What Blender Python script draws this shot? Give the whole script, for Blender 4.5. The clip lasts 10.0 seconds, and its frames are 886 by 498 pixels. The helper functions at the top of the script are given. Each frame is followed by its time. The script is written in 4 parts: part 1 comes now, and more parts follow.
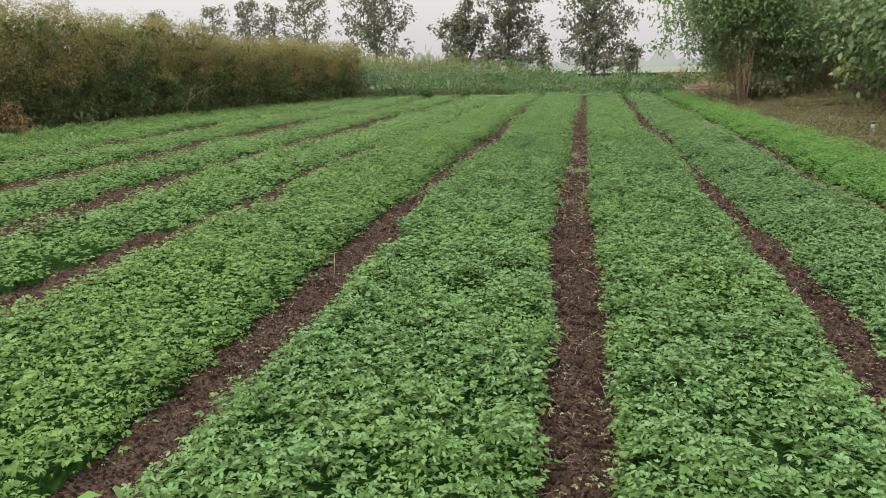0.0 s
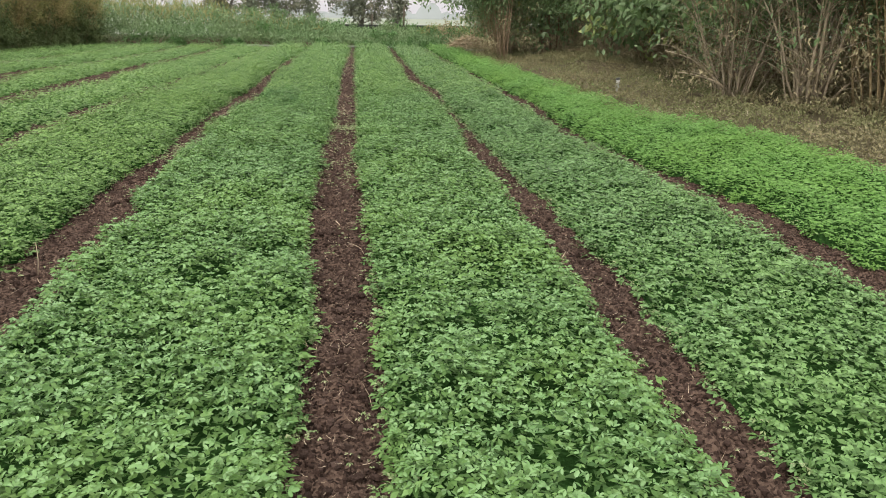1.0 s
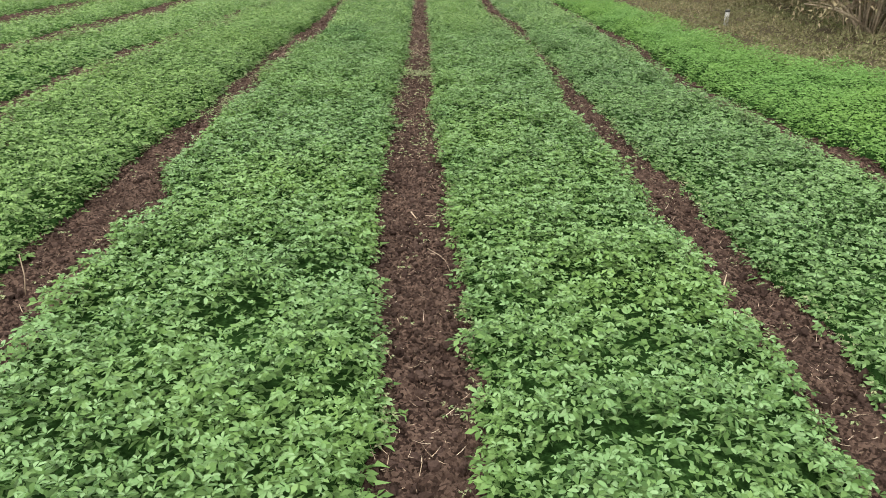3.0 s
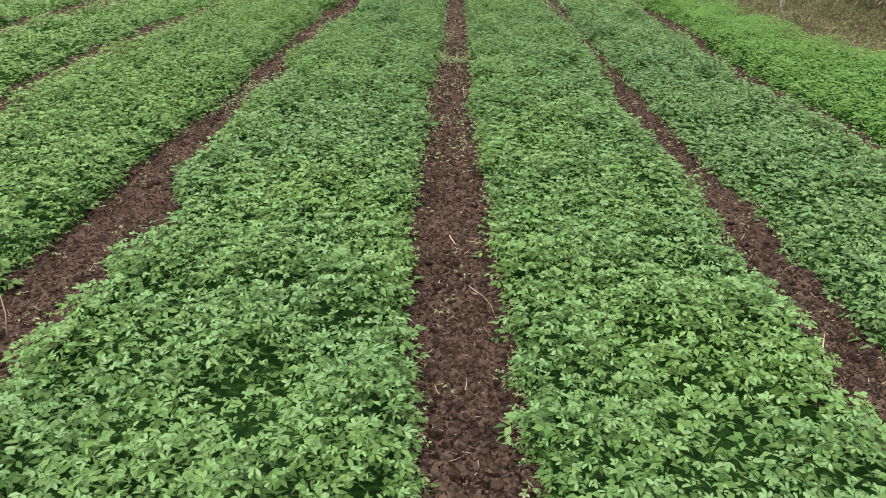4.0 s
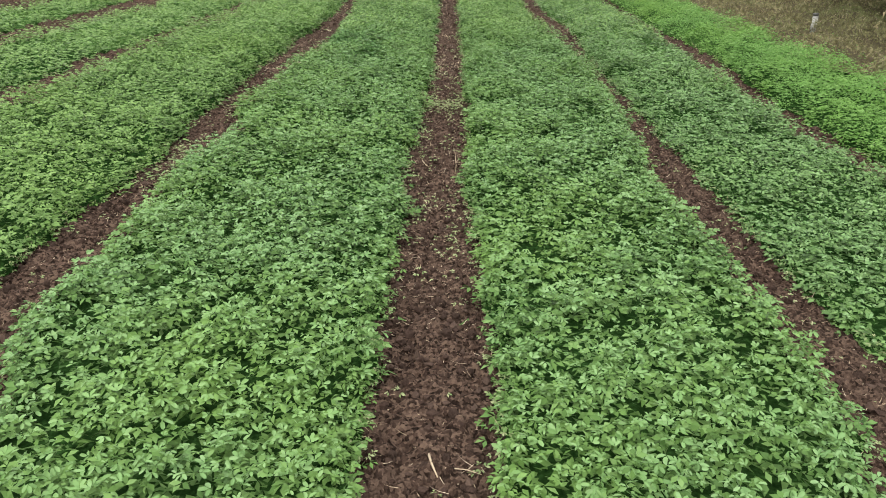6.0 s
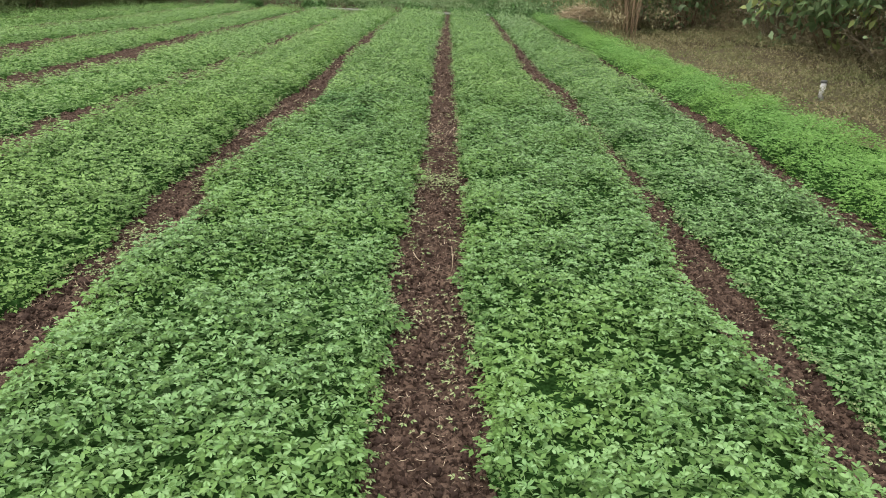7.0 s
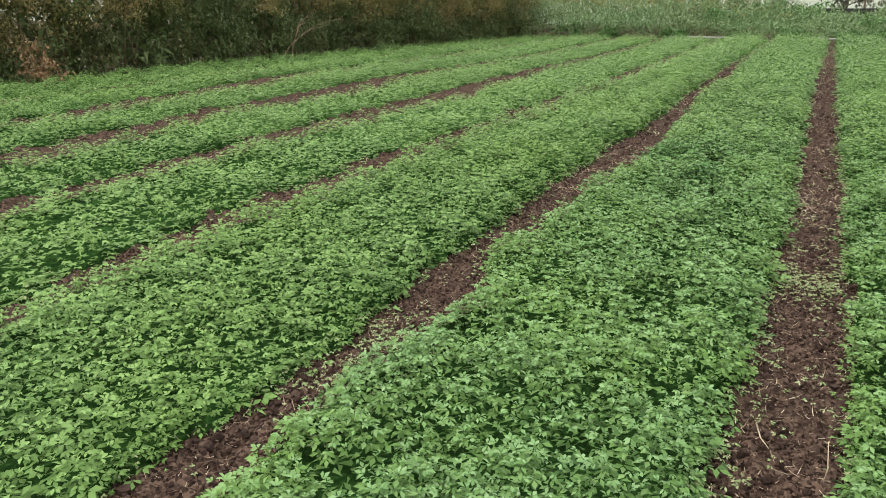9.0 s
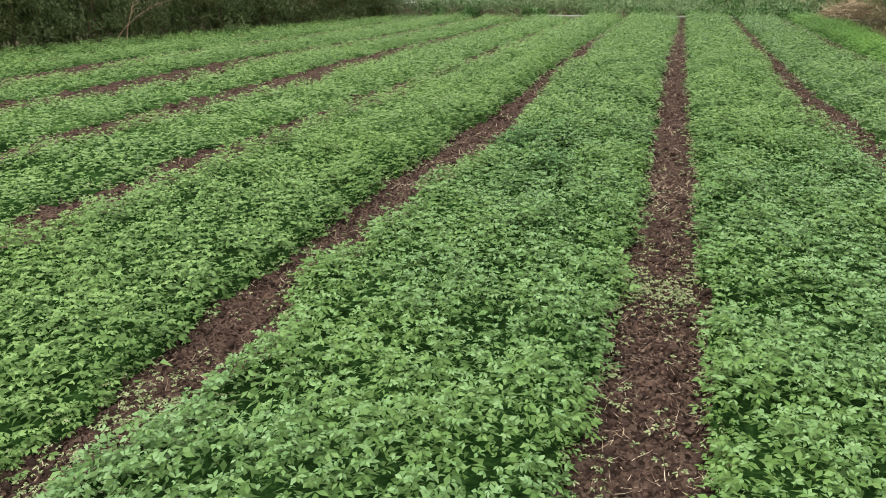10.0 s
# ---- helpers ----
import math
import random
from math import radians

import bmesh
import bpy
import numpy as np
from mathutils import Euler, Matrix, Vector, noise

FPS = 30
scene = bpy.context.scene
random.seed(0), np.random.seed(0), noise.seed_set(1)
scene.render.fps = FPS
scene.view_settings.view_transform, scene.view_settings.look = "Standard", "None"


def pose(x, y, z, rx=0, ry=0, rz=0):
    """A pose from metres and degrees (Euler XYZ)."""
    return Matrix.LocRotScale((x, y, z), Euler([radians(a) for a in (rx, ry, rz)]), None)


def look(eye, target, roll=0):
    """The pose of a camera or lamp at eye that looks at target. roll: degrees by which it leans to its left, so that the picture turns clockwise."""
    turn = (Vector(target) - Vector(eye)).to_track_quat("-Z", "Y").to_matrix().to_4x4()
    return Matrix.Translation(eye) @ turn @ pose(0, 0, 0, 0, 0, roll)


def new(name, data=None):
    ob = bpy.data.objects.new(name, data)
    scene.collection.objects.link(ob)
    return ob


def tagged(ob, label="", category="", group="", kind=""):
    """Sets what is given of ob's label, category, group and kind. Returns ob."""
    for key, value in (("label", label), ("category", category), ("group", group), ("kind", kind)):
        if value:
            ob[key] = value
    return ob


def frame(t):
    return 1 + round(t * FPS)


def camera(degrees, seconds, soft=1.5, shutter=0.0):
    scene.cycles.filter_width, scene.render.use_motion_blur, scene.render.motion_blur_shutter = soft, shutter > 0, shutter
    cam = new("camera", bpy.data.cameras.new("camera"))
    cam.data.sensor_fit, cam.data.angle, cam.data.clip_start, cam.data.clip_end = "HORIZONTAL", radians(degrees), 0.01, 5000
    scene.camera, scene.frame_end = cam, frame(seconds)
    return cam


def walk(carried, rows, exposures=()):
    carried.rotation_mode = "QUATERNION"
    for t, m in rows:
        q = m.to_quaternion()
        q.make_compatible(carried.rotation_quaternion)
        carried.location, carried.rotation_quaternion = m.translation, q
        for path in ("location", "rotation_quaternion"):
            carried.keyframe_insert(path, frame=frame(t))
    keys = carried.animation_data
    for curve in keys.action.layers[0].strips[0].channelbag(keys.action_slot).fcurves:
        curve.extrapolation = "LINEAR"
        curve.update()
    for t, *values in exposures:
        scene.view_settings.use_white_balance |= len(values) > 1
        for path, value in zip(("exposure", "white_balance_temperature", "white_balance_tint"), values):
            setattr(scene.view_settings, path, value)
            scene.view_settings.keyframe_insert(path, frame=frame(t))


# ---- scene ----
cam = camera(62.6, 10.0, soft=1.0)
PATH = [
    (0, (0.087, 1.722, 1.445), (-0.296, 3.624, 0.958), -1.0),
    (0.5, (0.113, 2.012, 1.453), (0.119, 3.935, 0.903), 0.2),
    (1, (0.173, 2.327, 1.42), (0.389, 4.219, 0.811), 1.0),
    (1.5, (0.162, 2.638, 1.41), (0.438, 4.482, 0.686), 1.3),
    (2, (0.124, 2.951, 1.434), (0.475, 4.784, 0.713), 2.2),
    (2.5, (0.087, 3.228, 1.415), (0.252, 5.082, 0.683), 0.9),
    (2.7, (0.09, 3.376, 1.4), (0.191, 5.229, 0.653), 0.6),
    (3.8, (0.011, 3.99, 1.485), (-0.016, 5.792, 0.618), 1.1),
    (4, (0.004, 4.115, 1.475), (-0.026, 5.923, 0.621), 1.3),
    (4.5, (0.025, 4.502, 1.475), (-0.081, 6.367, 0.761), 0.3),
    (5, (0.005, 4.832, 1.44), (-0.146, 6.687, 0.708), 0.2),
    (5.2, (-0.014, 4.994, 1.437), (-0.146, 6.844, 0.689), 0.7),
    (6.3, (0.04, 5.831, 1.488), (0.033, 7.645, 0.647), 1.1),
    (6.5, (0.034, 5.972, 1.485), (0.025, 7.794, 0.659), 1.1),
    (7, (-0.012, 6.352, 1.503), (-0.008, 8.223, 0.796), 2.4),
    (7.5, (-0.014, 6.713, 1.531), (-0.238, 8.643, 1.057), 0.5),
    (8, (0.007, 7.053, 1.516), (-0.298, 8.971, 1.038), 0.7),
    (8.5, (-0.092, 7.383, 1.51), (-0.559, 9.255, 0.984), 1.7),
    (9, (-0.119, 7.693, 1.463), (-0.991, 9.371, 0.813), -0.6),
    (9.5, (-0.052, 8.035, 1.463), (-0.937, 9.705, 0.808), -1.5),
    (10, (-0.072, 8.47, 1.404), (-0.642, 10.255, 0.705), -0.5),
]
EXPOSURES = [(t, e, k, tint) for t, e, k, tint in ((0, 0.03, 6850, 2), (0.5, 0.2, 6800, 3), (1, 0.25, 6760, 6), (1.5, 0.3, 6770, 8), (2, 0.4, 6770, 9), (2.5, 0.44, 6760, 8), (4, 0.34, 6750, 4),
             (4.5, 0.33, 6750, 4), (5, 0.27, 6800, 4), (6.5, 0.34, 6750, 3), (7, 0.34, 6750, 4), (7.5, 0.2, 6830, 2), (8, -0.16, 6900, -2), (8.5, 0.14, 6800, 3), (9, 0.3, 6750, 4), (9.5, 0.33, 6750, 7), (10, 0.31, 6750, 6))]
walk(cam, [(t, look(eye, target, roll)) for t, eye, target, roll in PATH], EXPOSURES)

# ---- world and light: a bright overcast sky with a veiled sun ----
SUN_ELEVATION, SUN_TURN = radians(43), radians(-152)
world = bpy.data.worlds.new("world")
scene.world = world
world.use_nodes = True
wt = world.node_tree
wt.nodes.clear()
w_out = wt.nodes.new("ShaderNodeOutputWorld")
w_bg = wt.nodes.new("ShaderNodeBackground")
w_sky = wt.nodes.new("ShaderNodeTexSky")
w_sky.sky_type, w_sky.sun_disc = "NISHITA", False
w_sky.sun_elevation, w_sky.sun_rotation = SUN_ELEVATION, SUN_TURN
w_sky.air_density, w_sky.dust_density = 1.0, 6.0
w_co = wt.nodes.new("ShaderNodeTexCoord")
w_sep = wt.nodes.new("ShaderNodeSeparateXYZ")
w_ramp = wt.nodes.new("ShaderNodeValToRGB")
w_noise = wt.nodes.new("ShaderNodeTexNoise")
w_noise.inputs["Scale"].default_value, w_noise.inputs["Detail"].default_value = 2.2, 5
w_mul = wt.nodes.new("ShaderNodeMixRGB")
w_mix = wt.nodes.new("ShaderNodeMixRGB")
w_mul.blend_type, w_mul.inputs[0].default_value = "MULTIPLY", 0.22
w_mix.inputs[0].default_value = 0.9
# overcast: the cloud deck is darker at the horizon than overhead
w_ramp.color_ramp.elements[0].position, w_ramp.color_ramp.elements[0].color = 0.0, (7.5, 7.1, 7.75, 1)
w_ramp.color_ramp.elements[1].position, w_ramp.color_ramp.elements[1].color = 0.9, (25.0, 25.0, 25.0, 1)
wt.links.new(w_co.outputs["Generated"], w_sep.inputs[0])
wt.links.new(w_sep.outputs["Z"], w_ramp.inputs[0])
wt.links.new(w_co.outputs["Generated"], w_noise.inputs["Vector"])
wt.links.new(w_ramp.outputs[0], w_mul.inputs[1])
wt.links.new(w_noise.outputs[0], w_mul.inputs[2])
wt.links.new(w_sky.outputs[0], w_mix.inputs[1])
wt.links.new(w_mul.outputs[0], w_mix.inputs[2])
wt.links.new(w_mix.outputs[0], w_bg.inputs[0])
w_bg.inputs[1].default_value = 0.11
wt.links.new(w_bg.outputs[0], w_out.inputs[0])
sun_data = bpy.data.lights.new("sun", "SUN")
sun_data.energy, sun_data.angle, sun_data.color = 1.5, radians(18), (1.0, 0.96, 0.9)
sun = new("sun", sun_data)
sun.matrix_world = look((-20, -30, 40), (0, 8, 0))


# ---- materials ----
def material(name, stops, scale=8.0, fine=60.0, rough=0.7, bump=0.3, bump_scale=80.0, island=0.0, translucent=0.0,
             patch=None, patch_scale=0.6, spec=0.3, detail=6, cells=0.0):
    """stops: colours along a ramp. island: how much a piece's own random number moves it along the ramp.
    patch: a second colour laid on in large drifts."""
    m = bpy.data.materials.new(name)
    m.use_nodes = True
    t = m.node_tree
    b = t.nodes["Principled BSDF"]
    co = t.nodes.new("ShaderNodeTexCoord")
    n1 = t.nodes.new("ShaderNodeTexNoise")
    n1.inputs["Scale"].default_value, n1.inputs["Detail"].default_value = scale, detail
    n2 = t.nodes.new("ShaderNodeTexNoise")
    n2.inputs["Scale"].default_value, n2.inputs["Detail"].default_value = fine, 3
    if cells:
        n2 = t.nodes.new("ShaderNodeTexVoronoi")
        n2.inputs["Scale"].default_value = cells
    t.links.new(co.outputs["Object"], n1.inputs["Vector"])
    t.links.new(co.outputs["Object"], n2.inputs["Vector"])
    mixed = t.nodes.new("ShaderNodeMath")
    mixed.operation = "MULTIPLY_ADD"
    mixed.inputs[1].default_value = 0.45
    half = t.nodes.new("ShaderNodeMath")
    half.operation = "MULTIPLY"
    half.inputs[1].default_value = 0.55
    t.links.new(n1.outputs[0], half.inputs[0])
    if cells:
        one = t.nodes.new("ShaderNodeSeparateColor")
        t.links.new(n2.outputs["Color"], one.inputs[0])
        t.links.new(one.outputs[0], mixed.inputs[0])
    else:
        t.links.new(n2.outputs[0], mixed.inputs[0])
    t.links.new(half.outputs[0], mixed.inputs[2])
    value = mixed.outputs[0]
    if island:
        geo = t.nodes.new("ShaderNodeNewGeometry")
        lerp = t.nodes.new("ShaderNodeMix")
        lerp.inputs[0].default_value = island
        t.links.new(value, lerp.inputs[2])
        t.links.new(geo.outputs["Random Per Island"], lerp.inputs[3])
        value = lerp.outputs[0]
    ramp = t.nodes.new("ShaderNodeValToRGB")
    els = ramp.color_ramp.elements
    lo, hi = (0.3, 0.7) if not island else (0.1, 0.9)
    for k, c in enumerate(stops):
        at = lo + (hi - lo) * k / max(1, len(stops) - 1)
        e = els[k] if k < 2 else els.new(at)
        e.position, e.color = at, (*c, 1)
    t.links.new(value, ramp.inputs[0])
    colour = ramp.outputs[0]
    if patch:
        n3 = t.nodes.new("ShaderNodeTexNoise")
        n3.inputs["Scale"].default_value, n3.inputs["Detail"].default_value = patch_scale, 4
        t.links.new(co.outputs["Object"], n3.inputs["Vector"])
        r3 = t.nodes.new("ShaderNodeValToRGB")
        r3.color_ramp.elements[0].position, r3.color_ramp.elements[1].position = 0.45, 0.7
        t.links.new(n3.outputs[0], r3.inputs[0])
        mx = t.nodes.new("ShaderNodeMixRGB")
        mx.inputs[2].default_value = (*patch[0], 1)
        mul = t.nodes.new("ShaderNodeMath")
        mul.operation = "MULTIPLY"
        mul.inputs[1].default_value = patch[1]
        t.links.new(r3.outputs[0], mul.inputs[0])
        t.links.new(mul.outputs[0], mx.inputs[0])
        t.links.new(colour, mx.inputs[1])
        colour = mx.outputs[0]
    t.links.new(colour, b.inputs["Base Color"])
    b.inputs["Roughness"].default_value = rough
    b.inputs["Specular IOR Level"].default_value = spec
    if bump:
        n4 = t.nodes.new("ShaderNodeTexNoise")
        n4.inputs["Scale"].default_value, n4.inputs["Detail"].default_value = bump_scale, 5
        t.links.new(co.outputs["Object"], n4.inputs["Vector"])
        bp = t.nodes.new("ShaderNodeBump")
        bp.inputs["Strength"].default_value, bp.inputs["Distance"].default_value = bump, 0.01
        t.links.new(n4.outputs[0], bp.inputs["Height"])
        t.links.new(bp.outputs[0], b.inputs["Normal"])
    if translucent:
        tr = t.nodes.new("ShaderNodeBsdfTranslucent")
        t.links.new(colour, tr.inputs[0])
        ms = t.nodes.new("ShaderNodeMixShader")
        ms.inputs[0].default_value = translucent
        out = t.nodes["Material Output"]
        t.links.new(b.outputs[0], ms.inputs[1])
        t.links.new(tr.outputs[0], ms.inputs[2])
        t.links.new(ms.outputs[0], out.inputs[0])
    return m


ALFALFA = material("alfalfa_leaf", [(0.026, 0.066, 0.016), (0.093, 0.18, 0.047), (0.181, 0.292, 0.107)], 5, 30, 0.5, 0.0,
                   island=0.6, translucent=0.12, patch=((0.17, 0.29, 0.06), 0.42), patch_scale=0.9, spec=0.2)
TIPS = material("young_alfalfa_leaf", [(0.091, 0.185, 0.057), (0.145, 0.262, 0.095), (0.215, 0.338, 0.157)], 5, 30, 0.42, 0.0,
                island=0.6, translucent=0.15, patch=((0.19, 0.32, 0.08), 0.4), patch_scale=0.9, spec=0.3)
FARTIPS = material("yellow_green_young_leaf", [(0.14, 0.24, 0.073), (0.186, 0.304, 0.097), (0.24, 0.36, 0.138)], 4, 20, 0.45, 0.0,
                   island=0.35, translucent=0.15, patch=((0.20, 0.315, 0.075), 0.4), patch_scale=0.6, spec=0.2)
BLUISH = material("bluish_alfalfa_leaf", [(0.029, 0.07, 0.02), (0.107, 0.198, 0.06), (0.192, 0.308, 0.125)], 5, 30, 0.42, 0.0,
                  island=0.62, translucent=0.12, patch=((0.16, 0.28, 0.075), 0.4), patch_scale=0.7, spec=0.25)
FARALFALFA = material("far_alfalfa_leaf", [(0.071, 0.138, 0.038), (0.117, 0.206, 0.06), (0.177, 0.281, 0.097)], 4, 20, 0.45, 0.0,
                      island=0.3, translucent=0.15, patch=((0.18, 0.30, 0.07), 0.4), patch_scale=0.6, spec=0.15)
# paler copy of the under-leaf sheet colour, so distant gaps look less dark
PALEUNDER = material("paler_gap_shade", [(0.018, 0.042, 0.012), (0.042, 0.09, 0.025), (0.078, 0.15, 0.043)], 14, 45, 0.9, 1.0, 50, spec=0.0)
BRIGHT = material("bright_green_leaf", [(0.07, 0.155, 0.035), (0.157, 0.31, 0.078), (0.257, 0.43, 0.145)], 5, 40, 0.55, 0.0,
                  island=0.6, translucent=0.3, patch=((0.20, 0.34, 0.06), 0.4), patch_scale=0.8, spec=0.2)
# shade in the gaps between leaves, put into this dark green
UNDER = material("dark_gap_shade", [(0.006, 0.016, 0.005), (0.018, 0.045, 0.012), (0.045, 0.105, 0.028)], 26, 60, 0.9, 0.5, 90, spec=0.0)
SOIL = material("dark_red_soil", [(0.012, 0.0072, 0.0058), (0.053, 0.033, 0.026), (0.12, 0.08, 0.062)], 25, 110, 0.9, 1.0, 150, cells=95,
                patch=((0.046, 0.03, 0.023), 0.35), patch_scale=1.5, spec=0.05)
CLOD = material("soil_clod", [(0.024, 0.015, 0.0125), (0.056, 0.036, 0.03), (0.12, 0.083, 0.068)], 20, 120, 0.92, 0.8, 160, island=0.35, spec=0.05)
DRYSOIL = material("dry_litter_ground", [(0.045, 0.037, 0.022), (0.085, 0.07, 0.042), (0.08, 0.085, 0.038)], 1.5, 25, 0.95, 1.0, 30, spec=0.1,
                   patch=((0.07, 0.045, 0.035), 0.5), patch_scale=0.5)
HAY = material("brown_hay", [(0.22, 0.17, 0.11), (0.36, 0.285, 0.19), (0.48, 0.40, 0.28)], 3, 30, 0.85, 0.0, island=0.7)
STRAW = material("straw", [(0.27, 0.20, 0.14), (0.40, 0.31, 0.22), (0.54, 0.45, 0.35)], 20, 80, 0.8, 0.0, island=0.8)
DRYLEAF = material("dry_weed_leaf", [(0.1, 0.095, 0.048), (0.19, 0.168, 0.088), (0.285, 0.245, 0.145)], 0.8, 20, 0.8, 0.0, island=0.6,
                   translucent=0.15, patch=((0.11, 0.15, 0.05), 0.75), patch_scale=0.4)
YOUNG = material("pale_seedling_leaf", [(0.14, 0.21, 0.08), (0.23, 0.295, 0.13), (0.35, 0.36, 0.21)], 5, 50, 0.6, 0.0, island=0.8, translucent=0.25)
DARKWEED = material("dark_weed_leaf", [(0.04, 0.1, 0.03), (0.08, 0.175, 0.05), (0.14, 0.26, 0.085)], 3, 30, 0.55, 0.0, island=0.7, translucent=0.2)
HEDGELOW = material("hedge_leaf", [(0.045, 0.075, 0.026), (0.088, 0.13, 0.045), (0.15, 0.2, 0.07)], 0.7, 10, 0.6, 0.0, island=0.35,
                    translucent=0.15, patch=((0.16, 0.125, 0.06), 0.3), patch_scale=0.5)
HEDGETOP = material("olive_brown_hedge_leaf", [(0.155, 0.158, 0.055), (0.26, 0.245, 0.093), (0.37, 0.315, 0.148)], 0.6, 10, 0.7, 0.0, island=0.3,
                    translucent=0.32, patch=((0.36, 0.235, 0.125), 0.6), patch_scale=0.6)
RUST = material("rust_dry_leaf", [(0.18, 0.11, 0.06), (0.28, 0.18, 0.10)], 4, 30, 0.8, 0.0, island=0.7, translucent=0.1)
CANE = material("reddish_cane", [(0.12, 0.08, 0.055), (0.24, 0.165, 0.11), (0.35, 0.265, 0.18)], 6, 40, 0.85, 0.4, 60)
# aerial haze is mixed into this field colour
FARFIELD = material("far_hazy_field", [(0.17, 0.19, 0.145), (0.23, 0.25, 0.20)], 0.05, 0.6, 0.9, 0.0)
PALEPIPE = material("sun_bleached_pipe", [(0.2, 0.2, 0.18), (0.28, 0.28, 0.26)], 4, 40, 0.6, 0.1, 50)
BARK = material("pale_bark", [(0.20, 0.16, 0.11), (0.33, 0.27, 0.195), (0.47, 0.40, 0.30)], 6, 40, 0.85, 0.6, 60)
# bark lightened in its colour for the haze in front of the far trees
FARBARK = material("hazy_far_bark", [(0.11, 0.10, 0.09), (0.16, 0.15, 0.13)], 2, 12, 0.9, 0.3, 30)
DARKBARK = material("dark_bark", [(0.05, 0.04, 0.03), (0.09, 0.07, 0.05)], 6, 40, 0.9, 0.6, 60)
YELLOWCANE = material("yellowish_cane", [(0.14, 0.10, 0.055), (0.26, 0.195, 0.11), (0.38, 0.31, 0.18)], 6, 40, 0.8, 0.4, 60)
BROADLEAF = material("broad_leaf", [(0.1, 0.16, 0.068), (0.2, 0.3, 0.135), (0.33, 0.43, 0.23)], 0.8, 12, 0.36, 0.0, island=0.6,
                     translucent=0.42, patch=((0.15, 0.19, 0.06), 0.4), patch_scale=0.5, spec=0.5)
YELLOWLEAF = material("yellowing_leaf", [(0.16, 0.2, 0.06), (0.27, 0.32, 0.10), (0.38, 0.42, 0.16)], 0.8, 12, 0.45, 0.0, island=0.6, translucent=0.35, spec=0.4)
BROWNLEAF = material("withered_leaf", [(0.23, 0.185, 0.115), (0.34, 0.28, 0.175), (0.36, 0.335, 0.19)], 0.8, 12, 0.85, 0.0, island=0.7, translucent=0.1)
# leaf colour greyed and lightened to stand for distance haze
FARLEAF = material("hazy_far_leaf", [(0.10, 0.115, 0.082), (0.16, 0.175, 0.125), (0.24, 0.255, 0.185)], 0.4, 5, 0.7, 0.0, island=0.4,
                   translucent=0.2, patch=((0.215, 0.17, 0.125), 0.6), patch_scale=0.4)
BANKLEAF = material("bank_weed_leaf", [(0.085, 0.15, 0.058), (0.135, 0.215, 0.092), (0.2, 0.28, 0.135)], 0.4, 8, 0.65, 0.0, island=0.45,
                    translucent=0.2, patch=((0.22, 0.235, 0.13), 0.3), patch_scale=0.35)
BANKTOP = material("yellowed_grass", [(0.15, 0.16, 0.05), (0.24, 0.23, 0.09), (0.33, 0.29, 0.13)], 0.6, 8, 0.75, 0.0, island=0.6, translucent=0.2)
PLASTIC = material("weathered_white_plastic", [(0.33, 0.33, 0.32), (0.42, 0.42, 0.41)], 20, 90, 0.5, 0.1, 80)
DARKPLASTIC = material("dark_grey_plastic", [(0.05, 0.05, 0.05), (0.09, 0.09, 0.09)], 20, 90, 0.55, 0.1, 80)
WALLDARK = material("weathered_dark_wall", [(0.02, 0.022, 0.02), (0.04, 0.04, 0.036)], 3, 25, 0.9, 0.4, 40)
# haze over the horizon trees, given as a pale bluish-grey base colour
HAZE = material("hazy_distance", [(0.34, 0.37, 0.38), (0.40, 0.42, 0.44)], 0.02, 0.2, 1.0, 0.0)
rng = np.random.default_rng(7)


# ---- mesh helpers ----
def mesh_object(name, verts, loops, sizes, mat, parent=None, label="", smooth=True):
    """verts (n, 3); loops: flat vertex indices; sizes: corners of each face."""
    me = bpy.data.meshes.new(name)
    verts, loops, sizes = np.asarray(verts, np.float32), np.asarray(loops, np.int32), np.asarray(sizes, np.int32)
    me.vertices.add(len(verts))
    me.vertices.foreach_set("co", verts.ravel())
    me.loops.add(len(loops))
    me.loops.foreach_set("vertex_index", loops)
    me.polygons.add(len(sizes))
    me.polygons.foreach_set("loop_start", np.concatenate([[0], np.cumsum(sizes)[:-1]]).astype(np.int32))
    me.polygons.foreach_set("use_smooth", np.full(len(sizes), smooth))
    me.update(calc_edges=True)
    me.materials.append(mat)
    ob = new(name, me)
    if parent:
        ob.parent = parent
    if label:
        ob["label"] = label
    return ob


# a leaf as two folded halves; a simpler one for plants farther off; a narrow blade
FULL = (np.array([(0, 0), (0.42, 0.40), (0.84, 0.36), (1, 0), (0.84, -0.36), (0.42, -0.40)]), [(0, 3, 2, 1), (0, 5, 4, 3)])
DIAMOND = (np.array([(0, 0), (0.55, 0.45), (1, 0), (0.55, -0.45)]), [(0, 3, 2, 1)])
TRI = (np.array([(0, 0.42), (1, 0), (0, -0.42)]), [(0, 2, 1)])
BLADE = (np.array([(0, 0.5), (0.5, 0.45), (1, 0), (0.5, -0.45), (0, -0.5)]), [(0, 4, 3, 1), (1, 3, 2)])


def unit(v):
    return v / np.maximum(np.linalg.norm(v, axis=-1, keepdims=True), 1e-9)


